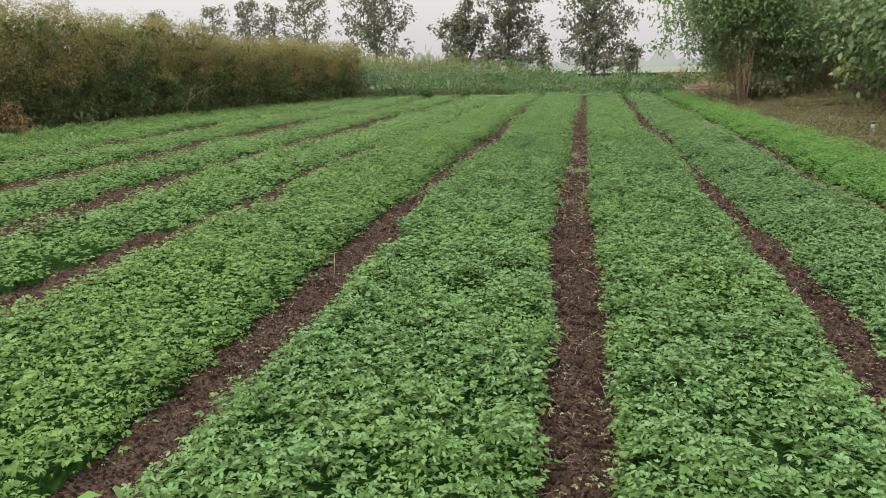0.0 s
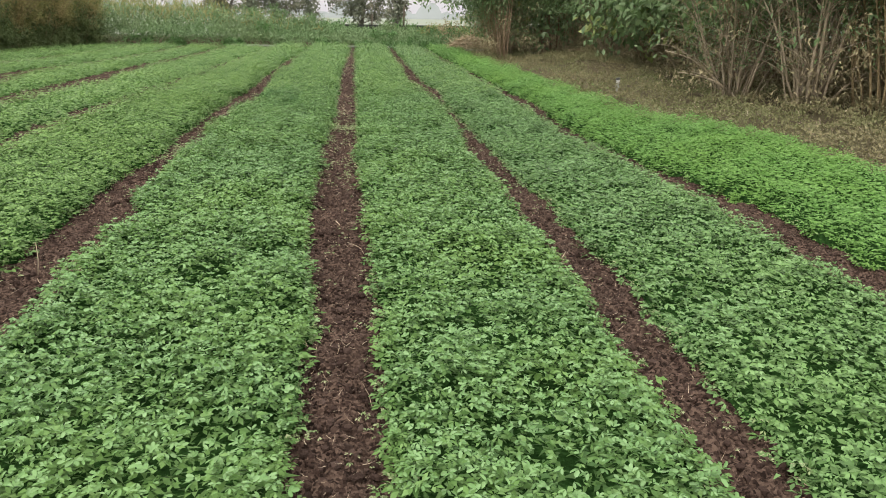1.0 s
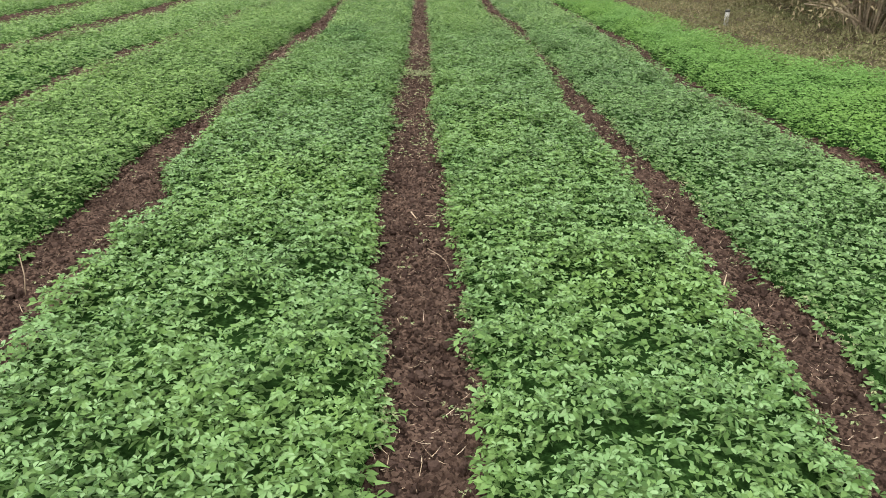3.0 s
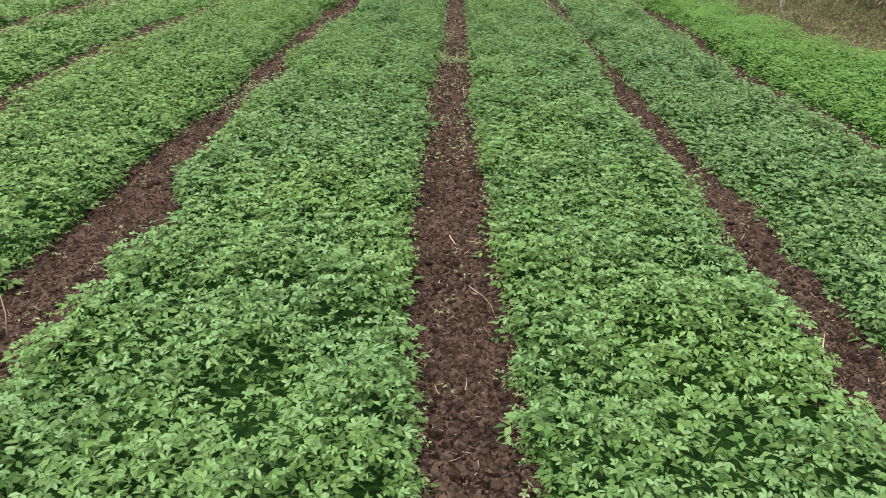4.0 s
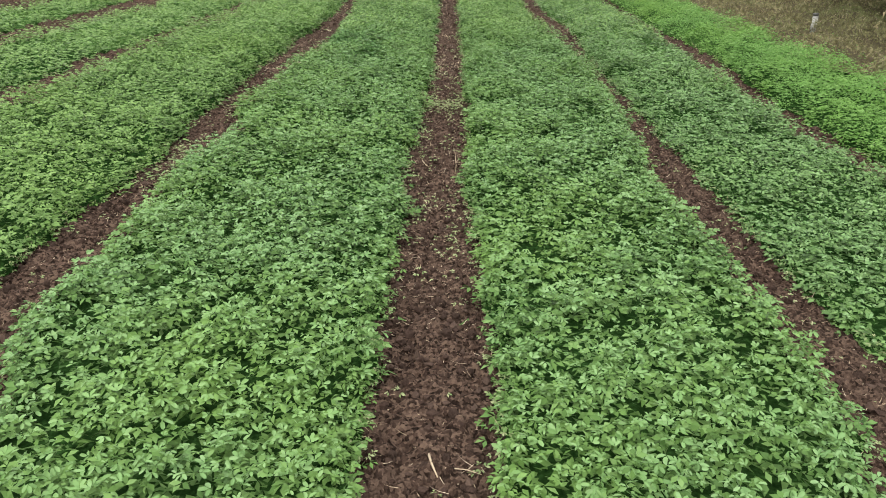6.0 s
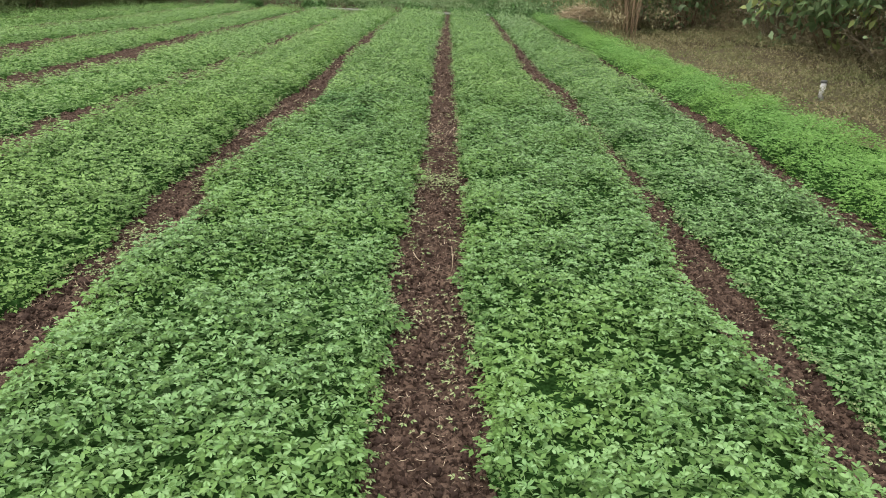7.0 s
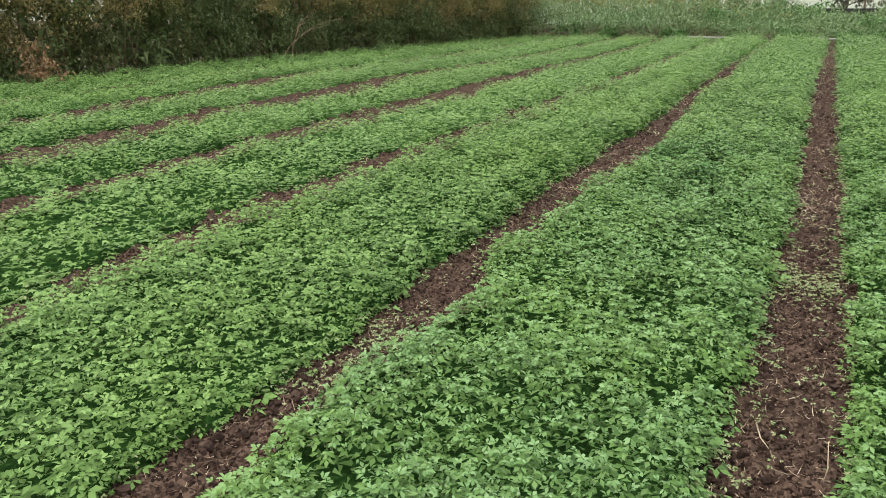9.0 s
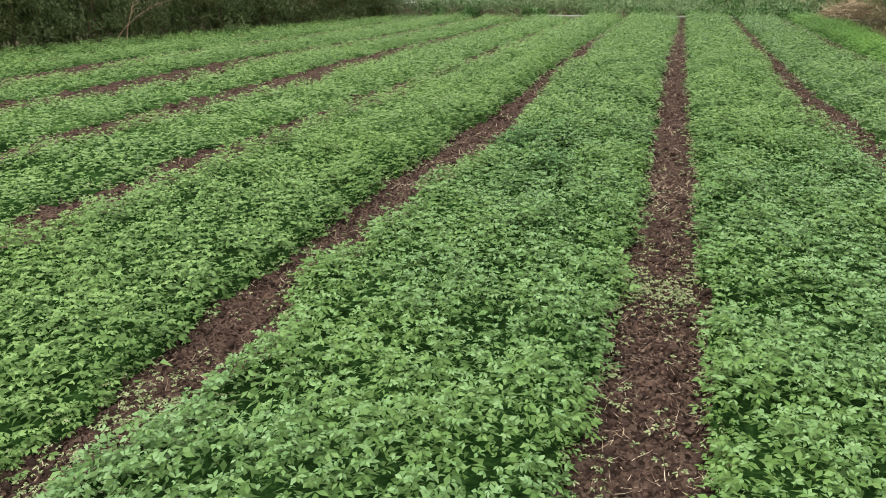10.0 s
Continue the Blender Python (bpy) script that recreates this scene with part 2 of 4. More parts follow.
def leaf_arrays(shape, base, ahead, normal, length, width, fold=0.25, droop=0.15):
    """Leaves with their stalk end at base, pointing ahead, facing normal."""
    uv, faces = shape
    ahead = unit(ahead)
    side = unit(np.cross(normal, ahead))
    normal = np.cross(ahead, side)
    n, k = len(base), len(uv)
    u, v = uv[:, 0], uv[:, 1]
    length, width = np.broadcast_to(length, n)[:, None, None], np.broadcast_to(width, n)[:, None, None]
    rise = (np.abs(v) * fold)[None, :, None] * width - (u * u * droop)[None, :, None] * length
    verts = base[:, None] + ahead[:, None] * (u[None, :, None] * length) + side[:, None] * (v[None, :, None] * width) + normal[:, None] * rise
    flat = np.array([i for f in faces for i in f])
    loops = (np.arange(n)[:, None] * k + flat[None]).ravel()
    sizes = np.tile([len(f) for f in faces], n)
    return verts.reshape(-1, 3), loops, sizes


def joined(pieces):
    vs, ls, ss, at = [], [], [], 0
    for v, l, s in pieces:
        vs.append(v)
        ls.append(np.asarray(l) + at)
        ss.append(s)
        at += len(v)
    return np.concatenate(vs), np.concatenate(ls), np.concatenate(ss)


def tube(points, radii, sides=7):
    """A tapered round stem along points."""
    p = np.asarray(points, float)
    d = unit(np.gradient(p, axis=0))
    a = unit(np.cross(d, np.where(np.abs(d[:, 2:3]) > 0.9, [[1.0, 0, 0]], [[0, 0, 1.0]])))
    b = np.cross(d, a)
    w = np.linspace(0, 2 * np.pi, sides, endpoint=False)
    r = np.asarray(radii, float)[:, None, None]
    v = p[:, None] + r * (a[:, None] * np.cos(w)[None, :, None] + b[:, None] * np.sin(w)[None, :, None])
    loops, sizes = [], []
    for i in range(len(p) - 1):
        for j in range(sides):
            k = (j + 1) % sides
            loops += [i * sides + j, i * sides + k, (i + 1) * sides + k, (i + 1) * sides + j]
            sizes.append(4)
    loops += list(range(len(p) * sides - sides, len(p) * sides))
    sizes.append(sides)
    loops += list(range(sides - 1, -1, -1))
    sizes.append(sides)
    return v.reshape(-1, 3), np.array(loops), np.array(sizes)


def wave(x, y, seed, size):
    """Smooth cheap noise, about -1 to 1, over arrays."""
    r = np.random.default_rng(seed)
    out = np.zeros(np.broadcast(x, y).shape)
    for k in range(7):
        a, ph, f = r.uniform(0, 2 * np.pi), r.uniform(0, 2 * np.pi), (0.6 + 0.28 * k) * 2 * np.pi / size
        out = out + np.sin((np.cos(a) * x + np.sin(a) * y) * f + ph + 0.6 * np.sin((np.sin(a) * x - np.cos(a) * y) * f * 0.7 + k))
    return out / 3.2


# ---- ground: one sheet to the horizon ----
def build_ground():
    xs = np.unique(np.concatenate([np.linspace(-600, -20, 20), np.linspace(-20, 20, 81), np.linspace(20, 600, 20)]))
    ys = np.unique(np.concatenate([np.linspace(-300, -4, 12), np.linspace(-4, 46, 101), np.linspace(46, 900, 24)]))
    gx, gy = np.meshgrid(xs, ys)
    z = -0.03 + 0 * gx
    out = np.clip((gx - 4.7) / 1.5, 0, 1) * np.clip((40 - gy) / 4, 0, 1)
    mound = 0.3 * np.exp(-((gx - 6.6) ** 2 + (gy - 22.5) ** 2) / 1.6)
    z = z + out * (0.05 + 0.05 * wave(gx, gy, 3, 2.5) + mound) + np.clip((gy - 34.9) / 2.0, 0, 1) * np.clip((47 - gy) / 3, 0, 1) * 0.25
    v = np.stack([gx, gy, z], -1).reshape(-1, 3)
    h, w = gx.shape
    i, j = np.meshgrid(np.arange(h - 1), np.arange(w - 1), indexing="ij")
    q = np.stack([i * w + j, i * w + j + 1, (i + 1) * w + j + 1, (i + 1) * w + j], -1).reshape(-1)
    ob = mesh_object("ground", v, q, np.full(len(q) // 4, 4), DRYSOIL)
    # past the wall the sheet takes the field colour with painted haze
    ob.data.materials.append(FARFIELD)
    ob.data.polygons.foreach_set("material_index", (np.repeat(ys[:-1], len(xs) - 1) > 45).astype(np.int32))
    tagged(ob, "dry brown earth with litter round the field", "ground", kind="structure")


build_ground()

# ---- the plan of the field: furrows run along y, between the beds ----
FIELD_END = 35.0
FURROWS = [
    # y of the stations, then the left and the right edge there
    ((2, 4, 5, 5.6, 6.5, 7.5, 8.5, 9.3, 9.8, 10.3, 11, 12, 13.3, 14.5, 17.5, 21, 26, 30, 36),
     (-0.05, -0.05, -0.07, -0.05, -0.15, -0.2, -0.22, -0.2, -0.28, -0.23, -0.22, -0.22, -0.2, -0.22, -0.26, -0.3, -0.27, -0.23, -0.22),
     (0.215, 0.215, 0.22, 0.225, 0.225, 0.175, 0.145, 0.1, 0.08, 0.1, 0.115, 0.12, 0.12, 0.07, 0.05, 0.03, 0.0, -0.03, -0.06)),
    ((2, 4, 5.5, 6.4, 6.9, 7.35, 7.5, 7.78, 8.05, 8.5, 9.3, 9.9, 10.4, 10.7, 11.1, 11.4, 11.65, 12.2, 12.8, 13.5, 14.3, 15, 15.6, 16.5, 17.8, 19, 20.5, 22, 24.5, 27, 36),
     (-1.68, -1.68, -1.74, -1.8, -1.83, -1.84, -1.84, -1.85, -1.87, -1.88, -1.88, -1.83, -1.86, -1.9, -1.93, -1.91, -1.9, -1.91, -1.93, -1.95, -1.92, -1.95, -1.88, -1.88, -1.9, -1.95, -1.96, -2.0, -2.03, -2.0, -2.0),
     (-1.4, -1.39, -1.4, -1.44, -1.46, -1.37, -1.38, -1.53, -1.64, -1.57, -1.61, -1.62, -1.52, -1.48, -1.64, -1.74, -1.64, -1.6, -1.66, -1.6, -1.47, -1.5, -1.52, -1.6, -1.68, -1.72, -1.58, -1.7, -1.8, -1.82, -1.87)),
    ((2, 5, 6, 7, 7.6, 8.7, 9.9, 10.4, 11.5, 12.5, 14.2, 15.2, 16.3, 18, 21, 29, 36),
     (1.27, 1.29, 1.34, 1.32, 1.32, 1.33, 1.24, 1.33, 1.38, 1.44, 1.43, 1.36, 1.22, 1.2, 1.25, 1.3, 1.33),
     (1.5, 1.52, 1.6, 1.55, 1.6, 1.54, 1.53, 1.53, 1.52, 1.52, 1.51, 1.55, 1.58, 1.5, 1.46, 1.5, 1.52)),
    ((2, 6, 7, 7.7, 8.3, 9, 10, 11, 12, 13.5, 14.6, 16, 19, 22, 25, 30, 36),
     (2.86, 2.86, 2.86, 2.87, 2.87, 2.8, 2.72, 2.62, 2.64, 2.7, 2.76, 2.78, 2.77, 2.77, 2.76, 2.76, 2.74),
     (3.1, 3.15, 3.22, 3.24, 3.12, 3.02, 2.94, 2.86, 2.86, 2.94, 3.04, 2.94, 2.95, 2.97, 2.95, 2.94, 2.92)),
    ((2, 6.6, 7.3, 7.7, 8.2, 8.8, 9.5, 10.4, 11.5, 12.4, 13.3, 14.2, 14.9, 15.4, 15.9, 16.4, 17, 17.6, 18.6, 19.6, 21.2, 22.5, 26, 36),
     (-3.45, -3.6, -3.7, -3.58, -3.6, -3.5, -3.56, -3.62, -3.76, -3.76, -3.78, -3.76, -3.7, -3.64, -3.64, -3.65, -3.65, -3.63, -3.64, -3.64, -3.6, -3.6, -3.6, -3.6),
     (-3.25, -3.3, -3.3, -3.42, -3.3, -3.14, -3.4, -3.5, -3.43, -3.46, -3.46, -3.45, -3.47, -3.56, -3.52, -3.34, -3.34, -3.5, -3.5, -3.27, -3.25, -3.4, -3.44, -3.44)),
    ((2, 7, 7.9, 8.8, 9.7, 10.6, 11.2, 12.4, 13.3, 14.2, 15.1, 16, 16.9, 17.8, 18.7, 20.5, 21.4, 22.3, 24, 27, 36),
     (-5.2, -5.32, -5.31, -5.46, -5.6, -5.52, -5.48, -5.5, -5.55, -5.6, -5.6, -5.64, -5.62, -5.6, -5.6, -5.68, -5.64, -5.66, -5.6, -5.5, -5.5),
     (-4.95, -5.02, -4.88, -4.87, -5.03, -5.18, -5.28, -5.22, -5.3, -5.28, -5.14, -5.22, -5.08, -4.98, -5.1, -5.16, -5.27, -5.36, -5.18, -5.22, -5.27)),
    ((2, 8.8, 9.7, 11.5, 12.4, 13.3, 14.2, 15.1, 16, 16.9, 17.8, 18.7, 19.6, 20.5, 22.3, 24, 27, 36),
     (-7.3, -7.42, -7.42, -7.39, -7.36, -7.5, -7.5, -7.7, -7.65, -7.67, -7.75, -7.78, -7.75, -7.7, -7.54, -7.35, -7.23, -7.2),
     (-6.9, -6.8, -6.75, -6.7, -6.7, -6.85, -7.05, -7.12, -7.02, -6.95, -6.75, -6.85, -7.1, -7.15, -7.15, -6.95, -6.8, -6.95)),
    ((2, 10.5, 12.4, 14.2, 16, 16.9, 18, 19, 20, 21, 22.3, 24, 26, 36),
     (-9.0, -9.06, -9.25, -9.35, -9.55, -9.6, -9.8, -9.85, -9.8, -9.75, -9.65, -9.5, -9.4, -9.2),
     (-8.7, -8.7, -8.85, -8.85, -8.9, -8.92, -8.9, -9.1, -9.4, -9.2, -9.3, -9.05, -8.95, -8.95)),
    ((2, 14, 17, 20, 23, 25, 27, 31, 36), (-11.5, -11.4, -11.4, -11.5, -11.35, -11.2, -11.0, -10.5, -10.2), (-11.2, -11.15, -11.1, -11.2, -11.1, -10.85, -10.65, -10.2, -10.0)),
]
PATCHY = (0.0, 0.0, 0.0, 0.0, 0.0, 0.0, 0.02, 0.05, 0.1)
WIDER = (0.034, 0.046, 0.046, 0.04, 0.11, 0.075, 0.065, 0.065, 0.06)


def edges(k, y):
    ys, left, right = FURROWS[k]
    l, r = np.interp(y, ys, left), np.interp(y, ys, right)
    a = 0.025 + 0.02 * np.clip((y - 9) / 4, 0, 1) if k < 3 else 0.05 if k == 3 else 0.075
    l = l + a * wave(y, 0 * y, 20 + k, 0.45) + 0.6 * a * wave(y, 0 * y, 60 + k, 0.16)
    r = r + a * wave(y, 0 * y, 40 + k, 0.5) + 0.6 * a * wave(y, 0 * y, 80 + k, 0.15)
    close = PATCHY[k] * np.clip(1.5 * wave(y, 0 * y, 100 + k, 2.6) + 0.2, 0, 1.4)
    wide = WIDER[k] + (0.02, 0.02, 0.04, 0.055, 0.03, 0.04, 0.04, 0.04, 0.03)[k] * np.clip((y - 11) / 4, 0, 1)
    return l + close - wide, r - close + wide


CRUMB = 0.85


def crumbs(x, y, cell, seed):
    """Rounded crumbs of about a cell's width, each with its own height."""
    ix, iy = np.floor(x / cell), np.floor(y / cell)
    best, high = np.full(x.shape, 9.0), np.zeros(x.shape)
    for dx in (-1, 0, 1):
        for dy in (-1, 0, 1):
            cx, cy = ix + dx, iy + dy
            h1 = np.modf(np.abs(np.sin(cx * 127.1 + cy * 311.7 + seed) * 43758.5453))[0]
            h2 = np.modf(np.abs(np.sin(cx * 269.5 + cy * 183.3 + seed * 1.7) * 24634.633))[0]
            d = np.hypot(x / cell - cx - h1, y / cell - cy - h2)
            near = d < best
            best, high = np.where(near, d, best), np.where(near, 0.35 + 0.65 * np.modf(h1 * 17 + h2 * 31)[0], high)
    return cell * high * np.sqrt(np.clip(1 - (best / CRUMB) ** 2, 0, 1))


def build_furrow(k):
    fine = (0.012, 0.018, 0.018, 0.026)[k] if k < 4 else 0.04
    y = np.concatenate([np.arange(-4.0, 3.5, 0.08), np.arange(3.5, 12.5 if k < 4 else 23.0, fine), np.arange(12.5 if k < 4 else 23.0, FIELD_END + 0.3, 0.05 if k < 4 else 0.1)])
    l, r = edges(k, y)
    mid = (l + r) / 2
    across = np.linspace(-0.26, 0.26, (43, 30, 30, 22)[k]) if k < 4 else np.linspace(-0.45, 0.45, 27)
    gx, gy = mid[:, None] + across[None], y[:, None] + 0 * across[None]
    z = 0.012 * wave(gx, gy, 5, 0.22) + 1.1 * crumbs(gx, gy, 0.029, k) + 1.0 * crumbs(gx, gy, 0.017, k + 5) + 0.01 * wave(gx, gy, 8, 0.9) - 0.016
    if k > 3:
        z = z + 0.75 * (crumbs(gx, gy, 0.09, k + 9) - 0.04)
    else:
        z = z + np.clip((gy - 10) / 4, 0, 1) * 0.6 * (crumbs(gx, gy, 0.06, k + 9) - 0.028)
    z = z - 1.3 * np.clip(np.maximum(l[:, None] - gx, gx - r[:, None]) - 0.01, 0, 0.06)
    v = np.stack([gx, gy, z], -1).reshape(-1, 3)
    h, w = gx.shape
    i, j = np.meshgrid(np.arange(h - 1), np.arange(w - 1), indexing="ij")
    q = np.stack([i * w + j, i * w + j + 1, (i + 1) * w + j + 1, (i + 1) * w + j], -1).reshape(-1)
    ob = mesh_object("furrow", v, q, np.full(len(q) // 4, 4), SOIL)
    return tagged(ob, "bare dark red-brown soil furrow between green beds", "furrow", "furrows of the field", "structure")


furrows = [build_furrow(k) for k in range(len(FURROWS))]

# ---- the beds: (furrow on the left or None, furrow on the right or None, leaf) ----
BEDS = [(0, 2, ALFALFA), (1, 0, ALFALFA), (4, 1, FARALFALFA), (2, 3, BLUISH), (3, None, BRIGHT), (5, 4, FARALFALFA), (6, 5, FARALFALFA), (7, 6, FARALFALFA),
        (8, 7, FARALFALFA), (None, 8, FARALFALFA)]


def bed_sides(bed, y):
    a, b, _ = bed
    left = edges(a, y)[1] if a is not None else np.interp(y, (2, 14, 20, 26, 36), (-13.4, -13.3, -13.1, -12.1, -10.5)) + 0.15 * wave(y, 0 * y, 9, 2)
    right = edges(b, y)[0] if b is not None else np.interp(y, (2, 8.5, 10.5, 11.5, 12.5, 15, 20, 25, 33, 36), (5.1, 5.1, 5.1, 4.75, 4.2, 4.05, 4.05, 3.95, 3.95, 3.5)) + 0.12 * wave(y, 0 * y, 11, 1.7)
    return left, right


def canopy(x, y, left, right):
    """The height of the leaves over the soil."""
    inside = np.minimum(x - left, right - x)
    top = np.where(x < -3.4, 0.085, np.where(x > 2.92, 0.16, np.where(x > 1.5, 0.112, 0.148))) + 0.018 * wave(x, y, 12, 1.1) + 0.022 * wave(x, y, 13, 0.42) + 0.012 * wave(x, y, 15, 0.2)
    top = top - 0.062 + 0.72 * crumbs(x + 0.03 * wave(x, y, 17, 0.2), y, 0.17, 3) + 0.3 * crumbs(x, y, 0.09, 8) + np.where(x < -3.3, 0.45, np.interp(y, (9, 13, 18), (0.08, 0.6, 0.8))) * (crumbs(x + 0.06 * wave(x, y, 18, 0.3), y, 0.33, 11) - 0.12)
    return top * (0.5 + 0.5 * np.clip(inside / np.where(np.abs(x) < 2.0, 0.1, 0.12), 0, 1) ** 0.7)


def shoots(bed, y0, y1, density):
    lo, hi = bed_sides(bed, np.array([y0, (y0 + y1) / 2, y1]))
    lo, hi = lo.min() - 0.15, hi.max() + (1.0 if bed[1] is None else 0.15)
    cell = density ** -0.5
    x, y = np.meshgrid(np.arange(lo, hi, cell), np.arange(y0, y1, cell))
    x = x.ravel() + cell * rng.uniform(-0.6, 0.6, x.size)
    y = y.ravel() + cell * rng.uniform(-0.6, 0.6, y.size)
    left, right = bed_sides(bed, y)
    keep = (x > left + 0.015) & (x < right - 0.015)
    if bed[1] is None:
        # stray plants thin out over the dry ground
        keep |= (x >= right - 0.02) & (rng.random(len(x)) < 0.5 * np.exp(-np.maximum(x - right, 0) / 0.28) * np.clip(0.6 + wave(x, y, 19, 0.9), 0, 1))
    x, y, left, right = x[keep], y[keep], left[keep], right[keep]
    dome = crumbs(x + 0.03 * wave(x, y, 17, 0.2), y, 0.17, 3) / 0.17
    keep = rng.random(len(x)) < 0.06 + 1.75 * dome ** 1.3 + 0.9 * (np.minimum(x - left, right - x) < 0.09)
    x, y, left, right = x[keep], y[keep], left[keep], right[keep]
    z = canopy(x, y, left, right) + rng.normal(0, 0.012, len(x))
    lean = np.where(x - left < right - x, -1.0, 1.0) * np.clip(1 - np.minimum(x - left, right - x) / 0.1, 0, 1)
    return np.stack([x, y, z], -1), lean


def shoot_leaves(tips, lean, leaves, size, shape, upright=0.5, parts=(-1.05, 0.0, 1.05)):
    """Every tip carries some three-part leaves, set round it in a spiral, the lower ones farther out."""
    n = len(tips)
    if not n:
        return None
    k = np.arange(leaves)
    turn = rng.uniform(0, 2 * np.pi, n)[:, None] + k * 2.4 + rng.normal(0, 0.3, (n, leaves))
    out = np.stack([np.cos(turn), np.sin(turn), 0 * turn], -1)
    out[..., 0] += 0.6 * lean[:, None]
    reach = size * (0.35 + 1.6 * k / leaves) * rng.uniform(0.7, 1.3, (n, leaves))
    base = tips[:, None] + out * reach[..., None]
    base[..., 2] -= size * (0.2 + 2.4 * k / leaves) * rng.uniform(0.6, 1.3, (n, leaves))
    base[..., 2] = np.maximum(base[..., 2], 0.012)
    tilt = rng.uniform(-0.25, 0.55, (n, leaves)) * (1 - 0.5 * k / leaves)
    main = out + np.stack([0 * tilt, 0 * tilt, tilt * upright * 2], -1)
    up = np.stack([rng.normal(0, 0.42, (n, leaves)), rng.normal(0, 0.42, (n, leaves)), np.ones((n, leaves))], -1)
    scale = size * rng.uniform(0.6, 1.3, (n, leaves)) * (0.8 + 0.35 * k / leaves)
    pieces = []
    for a in parts:
        c, s = np.cos(a), np.sin(a)
        ahead = np.stack([c * main[..., 0] - s * main[..., 1], s * main[..., 0] + c * main[..., 1], main[..., 2] + (0.12 if a == 0 else -0.05)], -1)
        b = (base + unit(out) * (scale * (0.25 if a == 0 else 0.05))[..., None]).reshape(-1, 3)
        pieces.append(leaf_arrays(shape, b, ahead.reshape(-1, 3), up.reshape(-1, 3), scale.ravel(), scale.ravel() * 0.57, droop=0.3))
    return joined(pieces)


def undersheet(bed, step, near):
    """One sheet for the stems under the leaves, coloured for the shade between them."""
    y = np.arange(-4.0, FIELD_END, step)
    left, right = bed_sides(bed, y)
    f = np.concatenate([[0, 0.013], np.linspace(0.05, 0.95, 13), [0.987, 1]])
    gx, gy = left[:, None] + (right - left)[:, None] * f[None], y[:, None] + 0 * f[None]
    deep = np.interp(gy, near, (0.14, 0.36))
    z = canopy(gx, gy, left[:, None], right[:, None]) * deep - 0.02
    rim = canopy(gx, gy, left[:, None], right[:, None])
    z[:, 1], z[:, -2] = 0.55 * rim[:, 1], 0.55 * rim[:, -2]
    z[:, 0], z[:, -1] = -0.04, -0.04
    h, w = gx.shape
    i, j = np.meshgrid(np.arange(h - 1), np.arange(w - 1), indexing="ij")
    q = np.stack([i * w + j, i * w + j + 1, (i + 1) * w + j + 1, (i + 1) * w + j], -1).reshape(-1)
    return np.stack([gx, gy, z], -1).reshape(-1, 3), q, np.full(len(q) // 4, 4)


# bands along y: end, shoots to the square metre, leaves to a shoot, leaf length, leaf outline
BANDS_NEAR = ((-4.0, 3.5, 190, 3, 0.1, DIAMOND, 1), (3.5, 9.0, 520, 4, 0.0295, FULL, 3), (9.0, 15.0, 520, 4, 0.0285, DIAMOND, 3), (15.0, 21.0, 480, 4, 0.032, TRI, 3), (21.0, 34.9, 500, 4, 0.047, TRI, 1))
BANDS_SIDE = ((-4.0, 3.0, 190, 3, 0.1, DIAMOND, 1), (3.0, 9.0, 400, 4, 0.031, DIAMOND, 3), (9.0, 15.0, 430, 4, 0.03, DIAMOND, 3), (15.0, 21.0, 450, 4, 0.033, TRI, 3), (21.0, 34.9, 500, 4, 0.047, TRI, 1))
BANDS_FAR = ((-4.0, 5.0, 190, 3, 0.1, DIAMOND, 1), (5.0, 15.0, 320, 3, 0.037, TRI, 3), (15.0, 22.0, 300, 3, 0.041, TRI, 3), (22.0, 35.0, 400, 4, 0.05, TRI, 1))
FLANKS_NEAR = ((3.8, 9.0, 150, 0.023, DIAMOND), (9.0, 16.0, 150, 0.024, DIAMOND), (16.0, 24.0, 90, 0.034, TRI))
FLANKS_FAR = ((7.0, 16.0, 100, 0.034, TRI), (16.0, 26.0, 80, 0.04, TRI))
LABELS = {ALFALFA: "low dense green alfalfa bed with small three-part leaves", FARALFALFA: "low even green alfalfa bed with broken soil edges", BLUISH: "low dense bluish-green alfalfa bed beside a soil furrow",
          BRIGHT: "bright yellow-green alfalfa bed along the dry field edge"}
